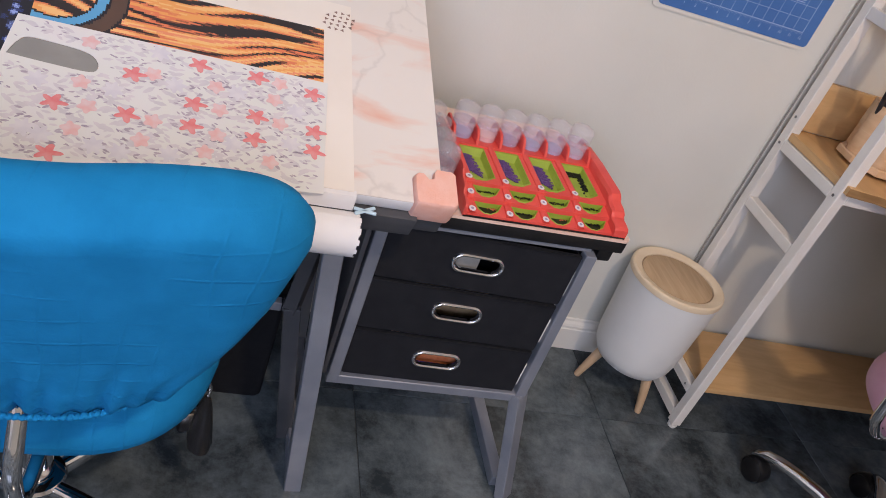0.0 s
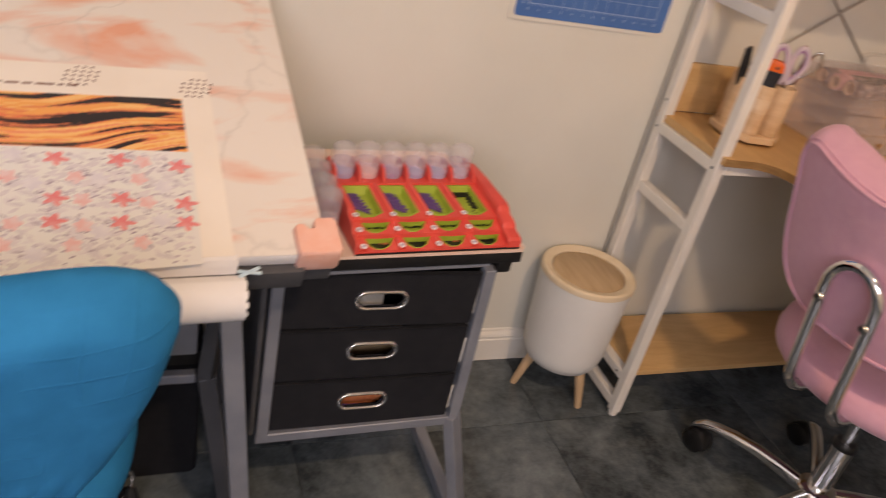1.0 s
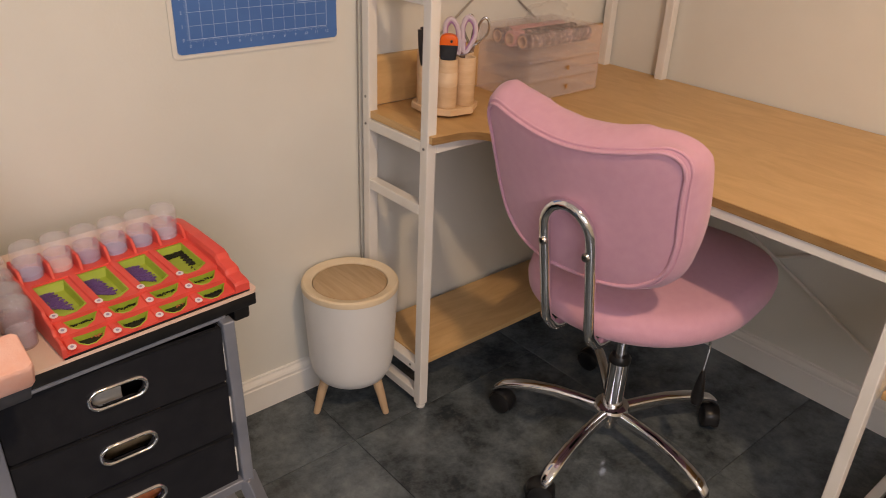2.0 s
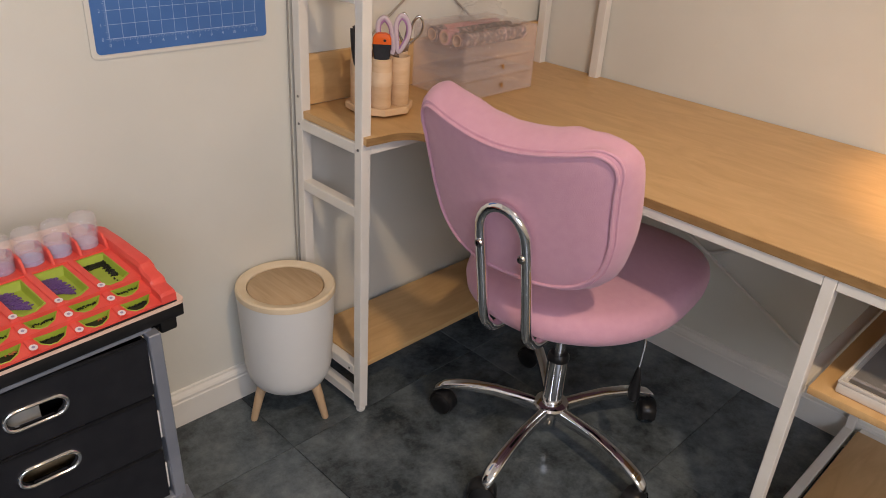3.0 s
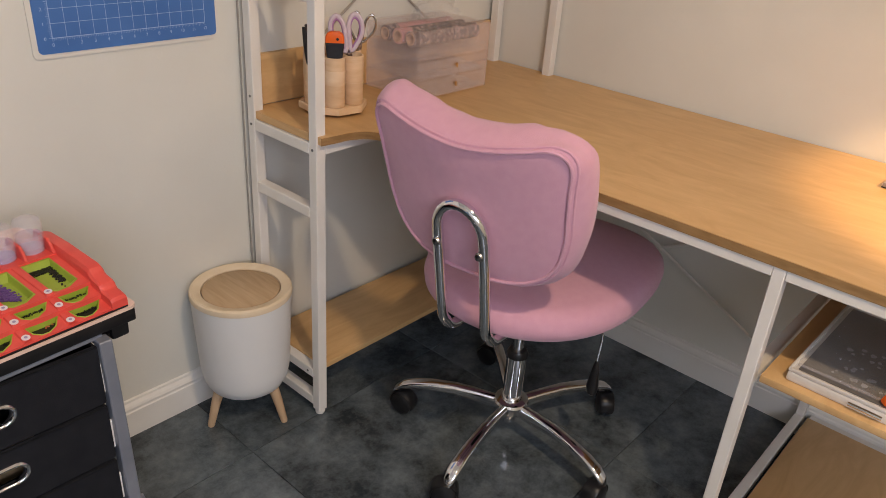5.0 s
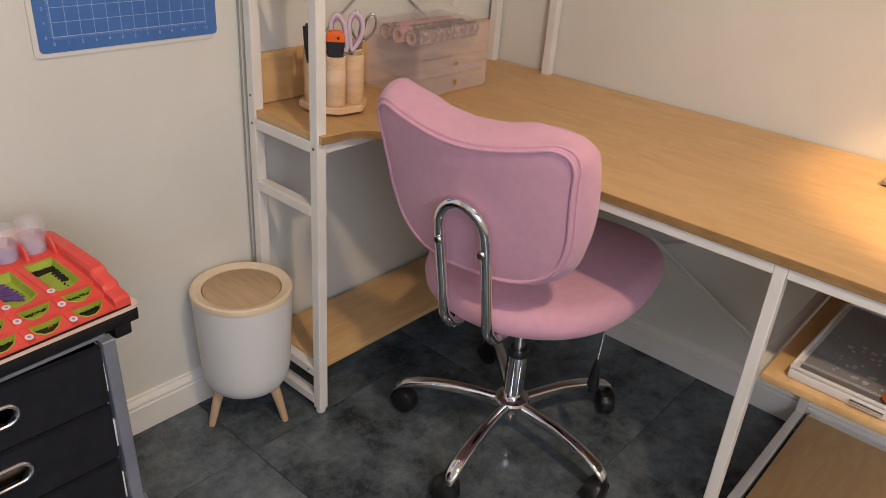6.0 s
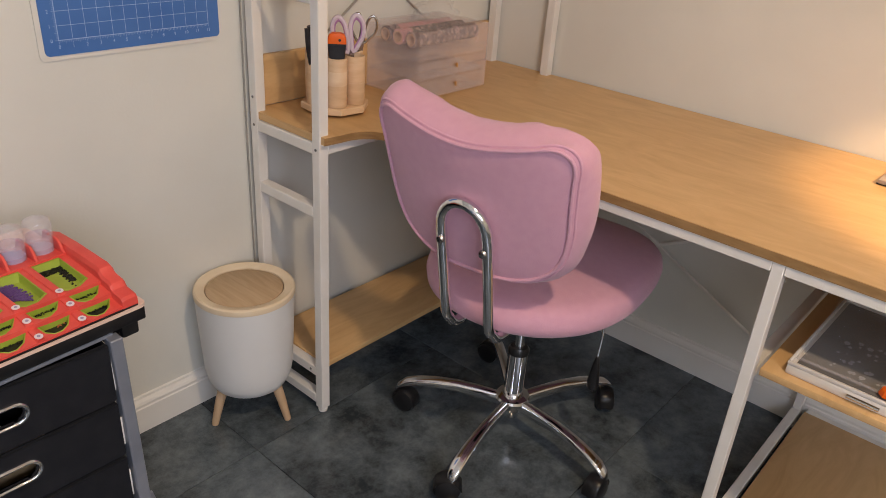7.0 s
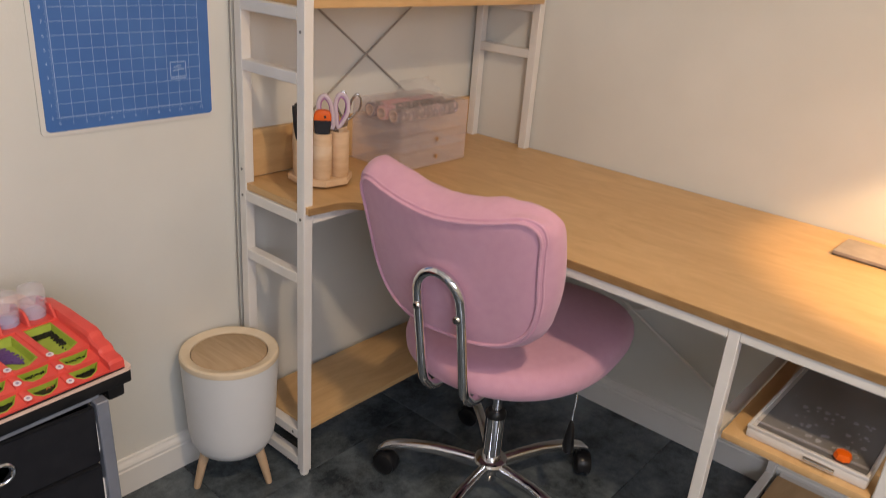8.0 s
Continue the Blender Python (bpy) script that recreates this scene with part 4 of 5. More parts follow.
scissors(cup_at(1, 1, -6, -27), TOOL_WHITE, TOOL_LILAC, 0.062, "white and lilac handled scissors in a wooden cup")
scissors(cup_at(2, 2, 9, -32) @ pose(0, 0, 0.012), STEEL, STEEL, 0.05, "small all-steel scissors in a wooden cup", False)
pliers = thing("pliers", "dark handled pliers standing in a wooden cup", "pliers", cup_at(5, -5, -5, 40) @ pose(0, 0, -0.001) @ Matrix.Scale(0.86, 4))
for s in (1, -1):
    part("handle", tube(bmn(), curve_path([(0.002 * s, 0, 0.06), (0.012 * s, 0, 0.1), (0.016 * s, 0, 0.14), (0.009 * s, 0, 0.185)], 5), 0.006, 10), TOOL_BLACK, pliers)
part("jaw", box(bmn(), (-0.006, -0.004, 0), (0.006, 0.004, 0.065), 0.001), STEEL, pliers)


def drawer_box():
    x0, x1, y0, y1, z0 = 0.338, 0.600, -0.205, -0.025, TOPZ + 0.001
    unit = thing("acrylic_drawers", "clear acrylic drawer box with small brass knobs on the desk", "drawer box", pose(x0, y0, z0))
    w, d, h, t = x1 - x0, y1 - y0, 0.163, 0.003
    panels = [((0, t, 0), (w, d, t)), ((0, t, t), (t, d, h - t)), ((w - t, t, t), (w, d, h - t)), ((t, d - t, t), (w - t, d, h - t)), ((0, t, h - t), (w, d, h)), ((t, t, 0.0455), (w - t, d - t, 0.047)), ((t, t, 0.111), (w - t, d - t, 0.1125))]
    for a, b in panels:
        part("panel", box(bmn(), a, b), ACRYLIC, unit, smooth=False).visible_shadow = False
    for k, tall in enumerate((0.0435, 0.0435, 0.0695)):
        lo = (0.001, 0.0475, 0.0925)[k]
        part("drawer_front", box(bmn(), (0.002, 0, lo), (w - 0.002, t, lo + tall), 0.0008), ACRYLIC, unit).visible_shadow = False
        part("drawer_tray", box(bmn(), (0.006, t + 0.001, lo + 0.004), (w - 0.006, d - 0.006, lo + 0.006)), ACRYLIC, unit, smooth=False).visible_shadow = False
        if k == 2:
            continue
        knob = part("knob", lathe(bmn(), [(0, 0), (0.0028, 0), (0.0028, 0.007), (0, 0.007)], 12, pose(w / 2, -0.0005, lo + 0.026, 90, 0, 0)), GOLD, unit, "small brass knob")
        part("bar", lathe(bmn(), [(0, -0.0055), (0.0023, -0.0055), (0.0023, 0.0055), (0, 0.0055)], 10, pose(w / 2, -0.0085, lo + 0.026)), GOLD, knob)
    return unit


drawer_box()


def tape_roll(m, r, length, mat, label):
    roll = thing("tape_roll", label, "tape roll", m, "tape rolls in the top drawer")
    part("tape", lathe(bmn(), [(r * 0.78, 0), (r - 0.0015, 0), (r, 0.0015), (r, length - 0.0015), (r - 0.0015, length), (r * 0.78, length)], 26, caps=False), mat, roll)
    part("core", lathe(bmn(), [(r * 0.62, -0.0005), (r * 0.78, -0.0005), (r * 0.78, length + 0.0005), (r * 0.62, length + 0.0005), (r * 0.62, -0.0005)], 26, caps=False), TAPE_CORE, roll, "cardboard core")
    return roll


for row, (y, colours) in enumerate(((-0.168, (TAPE_DARK, TAPE_DARK)), (-0.125, (TAPE_PINK, TAPE_PINK, TAPE_DARK)), (-0.082, (TAPE_DARK, TAPE_DARK, TAPE_PINK)))):
    for k in range(12):
        mat = colours[min(k, len(colours) - 1)]
        said = "pink paper tape roll lying in a clear drawer" if mat == TAPE_PINK else "dark patterned paper tape roll lying in a clear drawer"
        tape_roll(pose(0.345 + 0.0196 * k, y, TOPZ + 0.1215 + 0.0192, 0, 90, 0), 0.0188, 0.0192, mat, said)
bag = thing("plastic_bag", "crumpled clear plastic bag lying on the drawer box", "plastic bag", pose(0.5, -0.105, TOPZ + 0.1645))
bm = bmn()
bmesh.ops.create_icosphere(bm, subdivisions=4, radius=1)
for v in bm.verts:
    k = 1 + 0.35 * noise.noise(v.co * 1.8) + 0.15 * noise.noise(v.co * 5)
    v.co = Vector((v.co.x * 0.062 * k, v.co.y * 0.045 * k, max(0.0, 0.02 + v.co.z * 0.03 * k)))
part("film", bm, BAG, bag, angle=60)

pad = thing("notepad", "thin grey notepad lying under the desk lamp", "notepad", pose(0.742, -1.245, TOPZ + 0.0005, 0, 0, -2))
part("page_block", box(bmn(), (-0.055, -0.085, 0.0012), (0.055, 0.085, 0.009), 0.0008), NOTE, pad)
part("cover", box(bmn(), (-0.056, -0.086, 0), (0.056, 0.086, 0.001)), BLACK_PLASTIC, pad, smooth=False)


def desk_lamp(m):
    lamp_ = thing("desk_lamp", "small metal desk lamp shining warm light on the worktop", "desk lamp", m)
    part("base", lathe(bmn(), [(0, 0), (0.07, 0), (0.07, 0.008), (0.064, 0.014), (0.012, 0.018), (0, 0.018)], 32), SHADE, lamp_)
    part("stem", tube(bmn(), curve_path([(0, 0, 0.015), (0, 0, 0.3), (-0.02, 0.02, 0.43), (-0.09, 0.06, 0.5), (-0.1, 0.07, 0.51)], 8), 0.006, 10), SHADE, lamp_)
    part("shade", lathe(bmn(), [(0.075, 0), (0.05, 0.07), (0.022, 0.1), (0.0, 0.104), (0.0, 0.1), (0.02, 0.097), (0.047, 0.069), (0.0735, 0)], 32, pose(-0.1, 0.09, 0.42), False), SHADE, lamp_)
    return lamp_


desk_lamp(pose(0.76, -1.65, TOPZ))

# light pad in its bag on the side shelf
lightpad = thing("light_pad", "white light pad under a dark sheet on the side shelf", "light pad", pose(0.226, -1.192, 0.5155, 0, 0, -1))
part("case", box(bmn(), (0, -0.2, 0), (0.31, 0, 0.019), 0.004), PAD_WHITE, lightpad)
for a, b in (((0.0, -0.2, 0.0192), (0.0055, 0, 0.0255)), ((0.3045, -0.2, 0.0192), (0.31, 0, 0.0255)), ((0.0057, -0.0055, 0.0192), (0.3043, 0, 0.0255)), ((0.0057, -0.2, 0.0192), (0.3043, -0.1945, 0.0255))):
    part("lip", box(bmn(), a, b, 0.0015), PAD_WHITE, lightpad, "raised white edge")
part("cable_stub", tube(bmn(), [(-0.004, -0.1, 0.011), (-0.004, -0.125, 0.011), (-0.003, -0.15, 0.010)], 0.0035, 8), STEEL, lightpad, "bright metal plug")
sheet = part("sheet", box(bmn(), (0.015, -0.1935, 0.0194), (0.304, -0.012, 0.021), 0.0006), SHEET_DARK, lightpad, "dark printed sheet")
marks = bmn()
rnd = random.Random(5)
for k in range(46):
    x, y, r = 0.05 + rnd.random() ** 1.5 * 0.12, -0.05 - rnd.random() * 0.12, 0.002 + rnd.random() * 0.004
    marks.faces.new([marks.verts.new((x + r * math.cos(t + k) * (1 + 0.5 * (j % 2)), y + r * math.sin(t + k), 0.0214)) for j, t in enumerate([j * math.pi / 3 for j in range(6)])])
part("print", marks, SHEET_PRINT, sheet, "scattered silver marks", False)
tag = thing("orange_clip", "small orange plastic clip resting on the light pad", "clip", pose(0.246, -1.344, 0.5415, 0, 0, 20))
part("grip", lathe(bmn(), [(0, 0), (0.014, 0), (0.015, 0.004), (0.012, 0.011), (0, 0.012)], 8), TOOL_ORANGE, tag)
film = thing("clear_sleeve", "clear plastic sleeve standing over the light pad", "plastic sleeve", pose(0.0, 0, -0.016))
part("film", rings(bmn(), [[(x, -1.2, z), (x, -1.39, z)] for x, z in ((0.25, 0.5545), (0.33, 0.558), (0.43, 0.57), (0.51, 0.595), (0.565, 0.625))], False, False), BAG, film)
part("seal_strip", box(bmn(), (0.248, -1.39, 0.5535), (0.256, -1.2, 0.5555), 0.0005), CAP, film, "pressed seal strip")

case = thing("brown_case", "low brown case on the high shelf", "case", pose(0.19, -0.15, 1.1625))
part("body", box(bmn(), (-0.1, -0.09, 0), (0.13, 0.09, 0.06), 0.004), BOOK_BROWN, case)
part("lid", box(bmn(), (-0.102, -0.092, 0.0605), (0.132, 0.092, 0.075), 0.004), BOOK_BROWN, case)

cord = thing("wall_cable", "thin grey cable hanging down the wall beside the desk", "cable")
part("sheath", tube(bmn(), curve_path([(-0.016, -0.006, 1.4), (-0.0155, -0.006, 1.0), (-0.0165, -0.006, 0.7), (-0.0155, -0.007, 0.4), (-0.0155, -0.02, 0.1), (-0.03, -0.025, 0.005)], 8), 0.002, 8), CABLE, cord)


# ---- drafting table with drawers ----
SLOPE = math.degrees(math.atan(0.405))
BOARD = pose(-0.881, -0.563, 0.689, SLOPE, 0, 4)
table = thing("drafting_table", "drafting table with a tilted peach marble top and grey steel legs", "drafting table")
board = part("board", box(bmn(), (-1.15, 0, -0.021), (0, 0.58, -0.001), 0.0025), TABLE_EDGE, table)
board.matrix_local = BOARD
face = part("board_film", box(bmn(), (-1.149, 0.001, -0.001), (-0.001, 0.579, 0.0004)), MARBLE, table, "white marble film with peach veins", False)
face.matrix_local = BOARD
part("stop_ledge", box(bmn(), (-1.1, -0.012, -0.06), (-0.03, 0.05, -0.022), 0.003, BOARD), DARK_STEEL, table)
part("corner_bracket", box(bmn(), (-0.045, 0.0, -0.062), (0.012, 0.075, -0.0215), 0.003, BOARD), DARK_STEEL, table)
part("under_frame", box(bmn(), (-1.1, 0.06, -0.055), (-0.03, 0.1, -0.022), 0.003, BOARD), DARK_STEEL, table)


def steel(a, b, w=0.028, d=0.028, mat=None, name="frame_bar"):
    return part(name, beam(bmn(), a, b, w, d), mat or GREY_STEEL, table, smooth=False)


steel((-1.003, -0.5, 0.625), (-0.944, -0.5, 0.0), 0.036, 0.03, name="leg")
steel((-1.0, -0.16, 0.6), (-0.944, -0.12, 0.0), 0.036, 0.03, name="leg")
steel((-0.944, -0.48, 0.018), (-0.944, -0.14, 0.018), 0.03, 0.03, name="foot_bar")
steel((-1.012, -0.38, 0.33), (-0.962, -0.38, 0.0), 0.034, 0.03, DARK_STEEL, "upright")
steel((-1.012, -0.38, 0.318), (-0.992, -0.39, 0.56), 0.03, 0.024, DARK_STEEL, "tilt_arm")
steel((-1.9, -0.38, 0.326), (-1.03, -0.38, 0.326), 0.018, 0.018, GREY_STEEL, "cross_bar")
part("pencil_tray", box(bmn(), (-1.9, -0.40, 0.388), (-1.03, -0.38, 0.452), 0.004), GREY_STEEL, table)
steel((-1.9, -0.5, 0.62), (-1.92, -0.5, 0.0), 0.036, 0.03, name="leg")
steel((-1.9, -0.14, 0.62), (-1.92, -0.14, 0.0), 0.036, 0.03, name="leg")
store = thing("fabric_bin", "black fabric storage bin on the floor under the table", "storage bin", pose(-1.2, -0.2, 0))
part("body", rings(bmn(), [[(x, y, z) for x, y in rounded_rect(-0.19 * q, -0.1 * q, 0.19 * q, 0.1 * q, 0.012)] for z, q in ((0.0, 0.96), (0.006, 0.98), (0.3, 1.0), (0.31, 1.0), (0.31, 0.97), (0.02, 0.95))]), BLACK_FABRIC, store)
part("rim", rings(bmn(), [[(x, y, z) for x, y in rounded_rect(-0.193, -0.103, 0.193, 0.103, 0.014)] for z in (0.285, 0.287, 0.312, 0.314)], False), BLACK_PLASTIC, store)

# the drawer stand fixed to its side
steel((-0.921, -0.44, 0.228), (-0.921, -0.44, 0.575), 0.02, 0.02, name="upright")
steel((-0.565, -0.44, 0.238), (-0.571, -0.44, 0.582), 0.022, 0.02, name="upright")
steel((-0.932, -0.44, 0.232), (-0.572, -0.44, 0.238), 0.018, 0.02, name="rail")
steel((-0.565, -0.44, 0.245), (-0.517, -0.492, 0.0), 0.034, 0.022, name="leg")
steel((-0.565, -0.12, 0.58), (-0.535, -0.1, 0.0), 0.028, 0.022, name="leg")
steel((-0.53, -0.47, 0.014), (-0.532, -0.1, 0.014), 0.026, 0.026, name="foot_bar")
steel((-0.921, -0.12, 0.228), (-0.921, -0.12, 0.575), 0.02, 0.02, name="upright")
steel((-0.921, -0.43, 0.232), (-0.921, -0.13, 0.232), 0.018, 0.018, name="rail")
steel((-0.565, -0.43, 0.238), (-0.565, -0.13, 0.238), 0.018, 0.018, name="rail")
SIDE_TOP = pose(-0.509, -0.437, 0, 0, 0, 4)
part("side_top", box(bmn(), (-0.402, 0.003, 0.588), (-0.003, 0.375, 0.6115), 0.003, SIDE_TOP), BLACK_PLASTIC, table, "black edged side top")
part("side_top_film", rings(bmn(), [[SIDE_TOP @ Vector((x, y, z)) for x, y in rounded_rect(-0.404, 0.0, 0.0, 0.376, 0.012)] for z in (0.6118, 0.6165, 0.617)]), SLAB_PINK, table, "blush marble film")
part("side_bracket", box(bmn(), (-0.041, 0.012, 0.562), (-0.012, 0.365, 0.5875), 0.004, SIDE_TOP), BLACK_PLASTIC, table)
steel(SIDE_TOP @ Vector((-0.395, 0.014, 0.583)), SIDE_TOP @ Vector((-0.058, 0.014, 0.583)), 0.014, 0.008, name="rail")
part("side_plate", box(bmn(), (-0.946, -0.455, 0.25), (-0.937, -0.12, 0.612), 0.002), DARK_STEEL, table, "dark plate between board and drawers")
part("bracket_step", box(bmn(), (-0.055, 0.016, 0.545), (-0.0415, 0.36, 0.575), 0.003, SIDE_TOP), BLACK_PLASTIC, table)


for k in range(3):
    z1 = 0.574 - 0.111 * k
    z0 = z1 - 0.107
    x0, x1 = -0.909 + 0.0 * k, -0.581
    drawer = thing("fabric_storage_box", "black fabric storage box with an oval chrome grommet handle", "storage box", pose(0, 0, 0), "fabric storage boxes")
    mid_x, mid_z = -0.750, (0.522, 0.416, 0.302)[k]
    # x, y of the plate lie along x and z of the room
    wall_m = Matrix(((1, 0, 0, 0), (0, 0, -1, 0), (0, 1, 0, 0), (0, 0, 0, 1)))
    hole = stadium(mid_x, mid_z, 0.038, 0.0135)
    front = part("front", plate(bmn(), rounded_rect(x0, z0, x1, z1, 0.004, 2), [hole], 0.437, 0.441, wall_m), BLACK_FABRIC, drawer)
    for a, b in (((x0, -0.436, z0), (x0 + 0.004, -0.1, z1 - 0.004)), ((x1 - 0.004, -0.436, z0), (x1, -0.1, z1 - 0.004)), ((x0 + 0.004, -0.436, z0), (x1 - 0.004, -0.1, z0 + 0.004)), ((x0 + 0.004, -0.104, z0 + 0.004), (x1 - 0.004, -0.1, z1 - 0.004))):
        part("side", box(bmn(), a, b), BLACK_FABRIC, drawer, smooth=False)
    ring = [(x, -0.442, z) for x, z in stadium(mid_x, mid_z, 0.0455, 0.0185)]
    grommet = rings(bmn(), [[(mid_x + (x - mid_x) * s, y, mid_z + (z - mid_z) * q) for x, _, z in ring] for y, s, q in ((-0.441, 1.03, 1.06), (-0.4455, 1.0, 1.0), (-0.447, 0.95, 0.88), (-0.4455, 0.885, 0.755), (-0.439, 0.87, 0.73), (-0.435, 0.87, 0.73))], False)
    part("grommet", grommet, CHROME, drawer, "oval chrome grommet", angle=70)
    part("piping", box(bmn(), (x0 + 0.002, -0.4425, z1 - 0.0035), (x1 - 0.002, -0.4412, z1 - 0.001)), BLACK_PLASTIC, drawer, smooth=False)
    part("stitched_tab", box(bmn(), (x1 - 0.001, -0.4405, z0 + 0.02), (x1 + 0.003, -0.437, z0 + 0.075), 0.0008), TRIM, drawer, "white folded card edge")

contents = thing("storage_tin", "pale grey tin inside the upper drawer", "tin", pose(-0.77, -0.40, 0.4715))
part("body", box(bmn(), (-0.035, -0.025, 0), (0.03, 0.05, 0.055), 0.004), SLOT_GREY, contents)
contents = thing("cardboard_box", "brown cardboard box inside the middle drawer", "box", pose(-0.73, -0.37, 0.3605))
part("body", box(bmn(), (-0.06, -0.02, 0), (0.06, 0.12, 0.045), 0.002), BIN_LID, contents)
contents = thing("orange_pouch", "orange and violet pouch inside the lower drawer", "pouch", pose(-0.74, -0.39, 0.2495))
part("body", box(bmn(), (-0.07, -0.03, 0), (0.07, 0.1, 0.045), 0.008), BEAD_ORANGE, contents)
part("band", box(bmn(), (-0.071, -0.031, 0.0455), (0.071, 0.1, 0.055), 0.003), BEAD_PURPLE, contents)


# ---- things on the drafting table ----
def on_board(ob):
    ob.matrix_world = BOARD
    return ob


canvas = on_board(thing("diamond_canvas", "cream canvas printed with orange strands rolled over the table edge", "canvas"))
part("cloth", box(bmn(), (-0.95, 0.002, 0.0008), (-0.123, 0.335, 0.0018)), CANVAS, canvas, smooth=False)
part("picture", box(bmn(), (-0.92, 0.12, 0.002), (-0.1635, 0.275, 0.0026)), PICTURE, canvas, "printed picture of orange strands", False)
apron = [(0.004, 0.0013), (-0.004, 0.0008), (-0.008, -0.004), (-0.010, -0.012), (-0.0115, -0.02)]
part("fold", rings(bmn(), [[(-0.95, y, z), (-0.12, y, z)] for y, z in apron], False, False), CANVAS_ROLL, canvas)
spiral = []
for k in range(60):
    a = radians(80 + k * 14)
    r = 0.031 - 0.00012 * k
    spiral.append((-0.035 + r * math.cos(a), -0.038 + r * math.sin(a)))
part("roll", rings(bmn(), [[(-0.95, y, z), (-0.2, y, z), (-0.114, y, z)] for y, z in spiral], False, False), CANVAS_ROLL, canvas, "rolled white canvas end", angle=60)
scallop = bmn()
for k in range(60):
    a, b = (Vector((-0.114, *spiral[k])), Vector((-0.114, *spiral[k + 1]))) if k < 59 else (None, None)
    if a and k % 2 == 0:
        scallop.faces.new([scallop.verts.new(p) for p in (a, b, b + Vector((0.0025, 0, 0)), a + Vector((0.0025, 0, 0)))])
part("pinked_edge", scallop, CANVAS_ROLL, canvas, smooth=False)
marks = bmn()
for cx, cy in ((-0.141, 0.299), (-0.291, 0.312), (-0.458, 0.316)):
    for i in range(-2, 3):
        for j in range(-2, 3):
            if abs(i) + abs(j) > 3:
                continue
            x, y = cx + i * 0.0095 + j * 0.0025, cy + j * 0.0085
            r = 0.0036
            marks.faces.new([marks.verts.new((x + r * math.cos(t), y + r * math.sin(t), 0.0022)) for t in [math.pi * 2 * q / 3 + (i + j) for q in range(3)]])
words = bmn()
at = -0.445
for long in (0.012, 0.006, 0.019, 0.009, 0.015, 0.011, 0.022, 0.007, 0.013):
    box(words, (at, 0.2905, 0.0021), (at + long, 0.2945, 0.0023))
    at += long + 0.0045
part("print_line", words, SYMBOL, canvas, "line of small grey print", False)
tagged(part("symbol_print", marks, SYMBOL, canvas, "small printed triangle marks", False), kind="stuff")

floral = (thing("floral_sheet", "white cover sheet printed with pink and red flowers on the canvas", "paper sheet"))
floral.matrix_world = BOARD @ pose(-0.158, 0.173, 0, 0, 0, -1.6) @ pose(0.158, -0.178, 0)
slot_edge = curve_path([(-0.066, -0.019), (0.0, -0.0195), (0.056, -0.018), (0.0675, -0.006), (0.058, 0.011), (0.036, 0.019), (-0.005, 0.021), (-0.045, 0.02), (-0.058, 0.006), (-0.066, -0.019)], 4)
slot_shape = [(-0.483 + p.x * 0.72 + p.y * 0.04, 0.127 + p.y * 0.82 - p.x * 0.035) for p in slot_edge][:-1]
sheet = part("sheet", plate(bmn(), [(-1.02, -0.077), (-0.158, -0.005), (-0.158, 0.178), (-0.532, 0.178), (-0.538, 0.095), (-1.02, 0.095)], [slot_shape], 0.0032, 0.004), PAPER, floral, smooth=False)
part("slot", plate(bmn(), [(-0.483 + (x + 0.483) * 0.99, 0.127 + (y - 0.127) * 0.98) for x, y in slot_shape], [], 0.0028, 0.0034), SLOT_GREY, floral, "grey rounded cut-out")


def inside_sheet(x, y, r):
    away = max(abs(x + 0.483) - 0.03, 0) ** 2 + (y - 0.127) ** 2
    tall = 0.178 if x > -0.532 + r else 0.095
    return -1.02 + r < x < -0.158 - r and -0.003 + (x + 0.158) * 0.08 + r < y < tall - r and away > (0.019 + r * 0.8) ** 2


def blossom(bm, x, y, r, petals, sharp, turn, z):
    n = petals * 6
    pts = []
    for i in range(n):
        a = 2 * math.pi * i / n
        pts.append(bm.verts.new((x + r * (1 - sharp * (0.5 + 0.5 * math.cos(petals * a))) * math.cos(a + turn), y + r * (1 - sharp * (0.5 + 0.5 * math.cos(petals * a))) * math.sin(a + turn), z)))
    bm.faces.new(pts)


rnd = random.Random(11)
prints = {}
SIZES = {"red_flower": 0.0138, "pink_flower": 0.0115, "lilac_flower": 0.0135}
for name, mat, petals, sharp in (("red_flower", PETAL_RED, 5, 0.56), ("pink_flower", PETAL_PINK, 5, 0.34), ("lilac_flower", PETAL_LILAC, 7, 0.42)):
    bm = bmn()
    blossom(bm, 0, 0, SIZES[name], petals, sharp, radians(36), 0.0)
    if name == "red_flower":
        for v in bm.verts:
            v.co.x *= 1.28 if v.co.x > 0 else 1.0
            v.co.y *= 0.94
    data = bpy.data.meshes.new(name)
    bm.to_mesh(data)
    bm.free()
    data.materials.append(mat)
    prints[name] = data
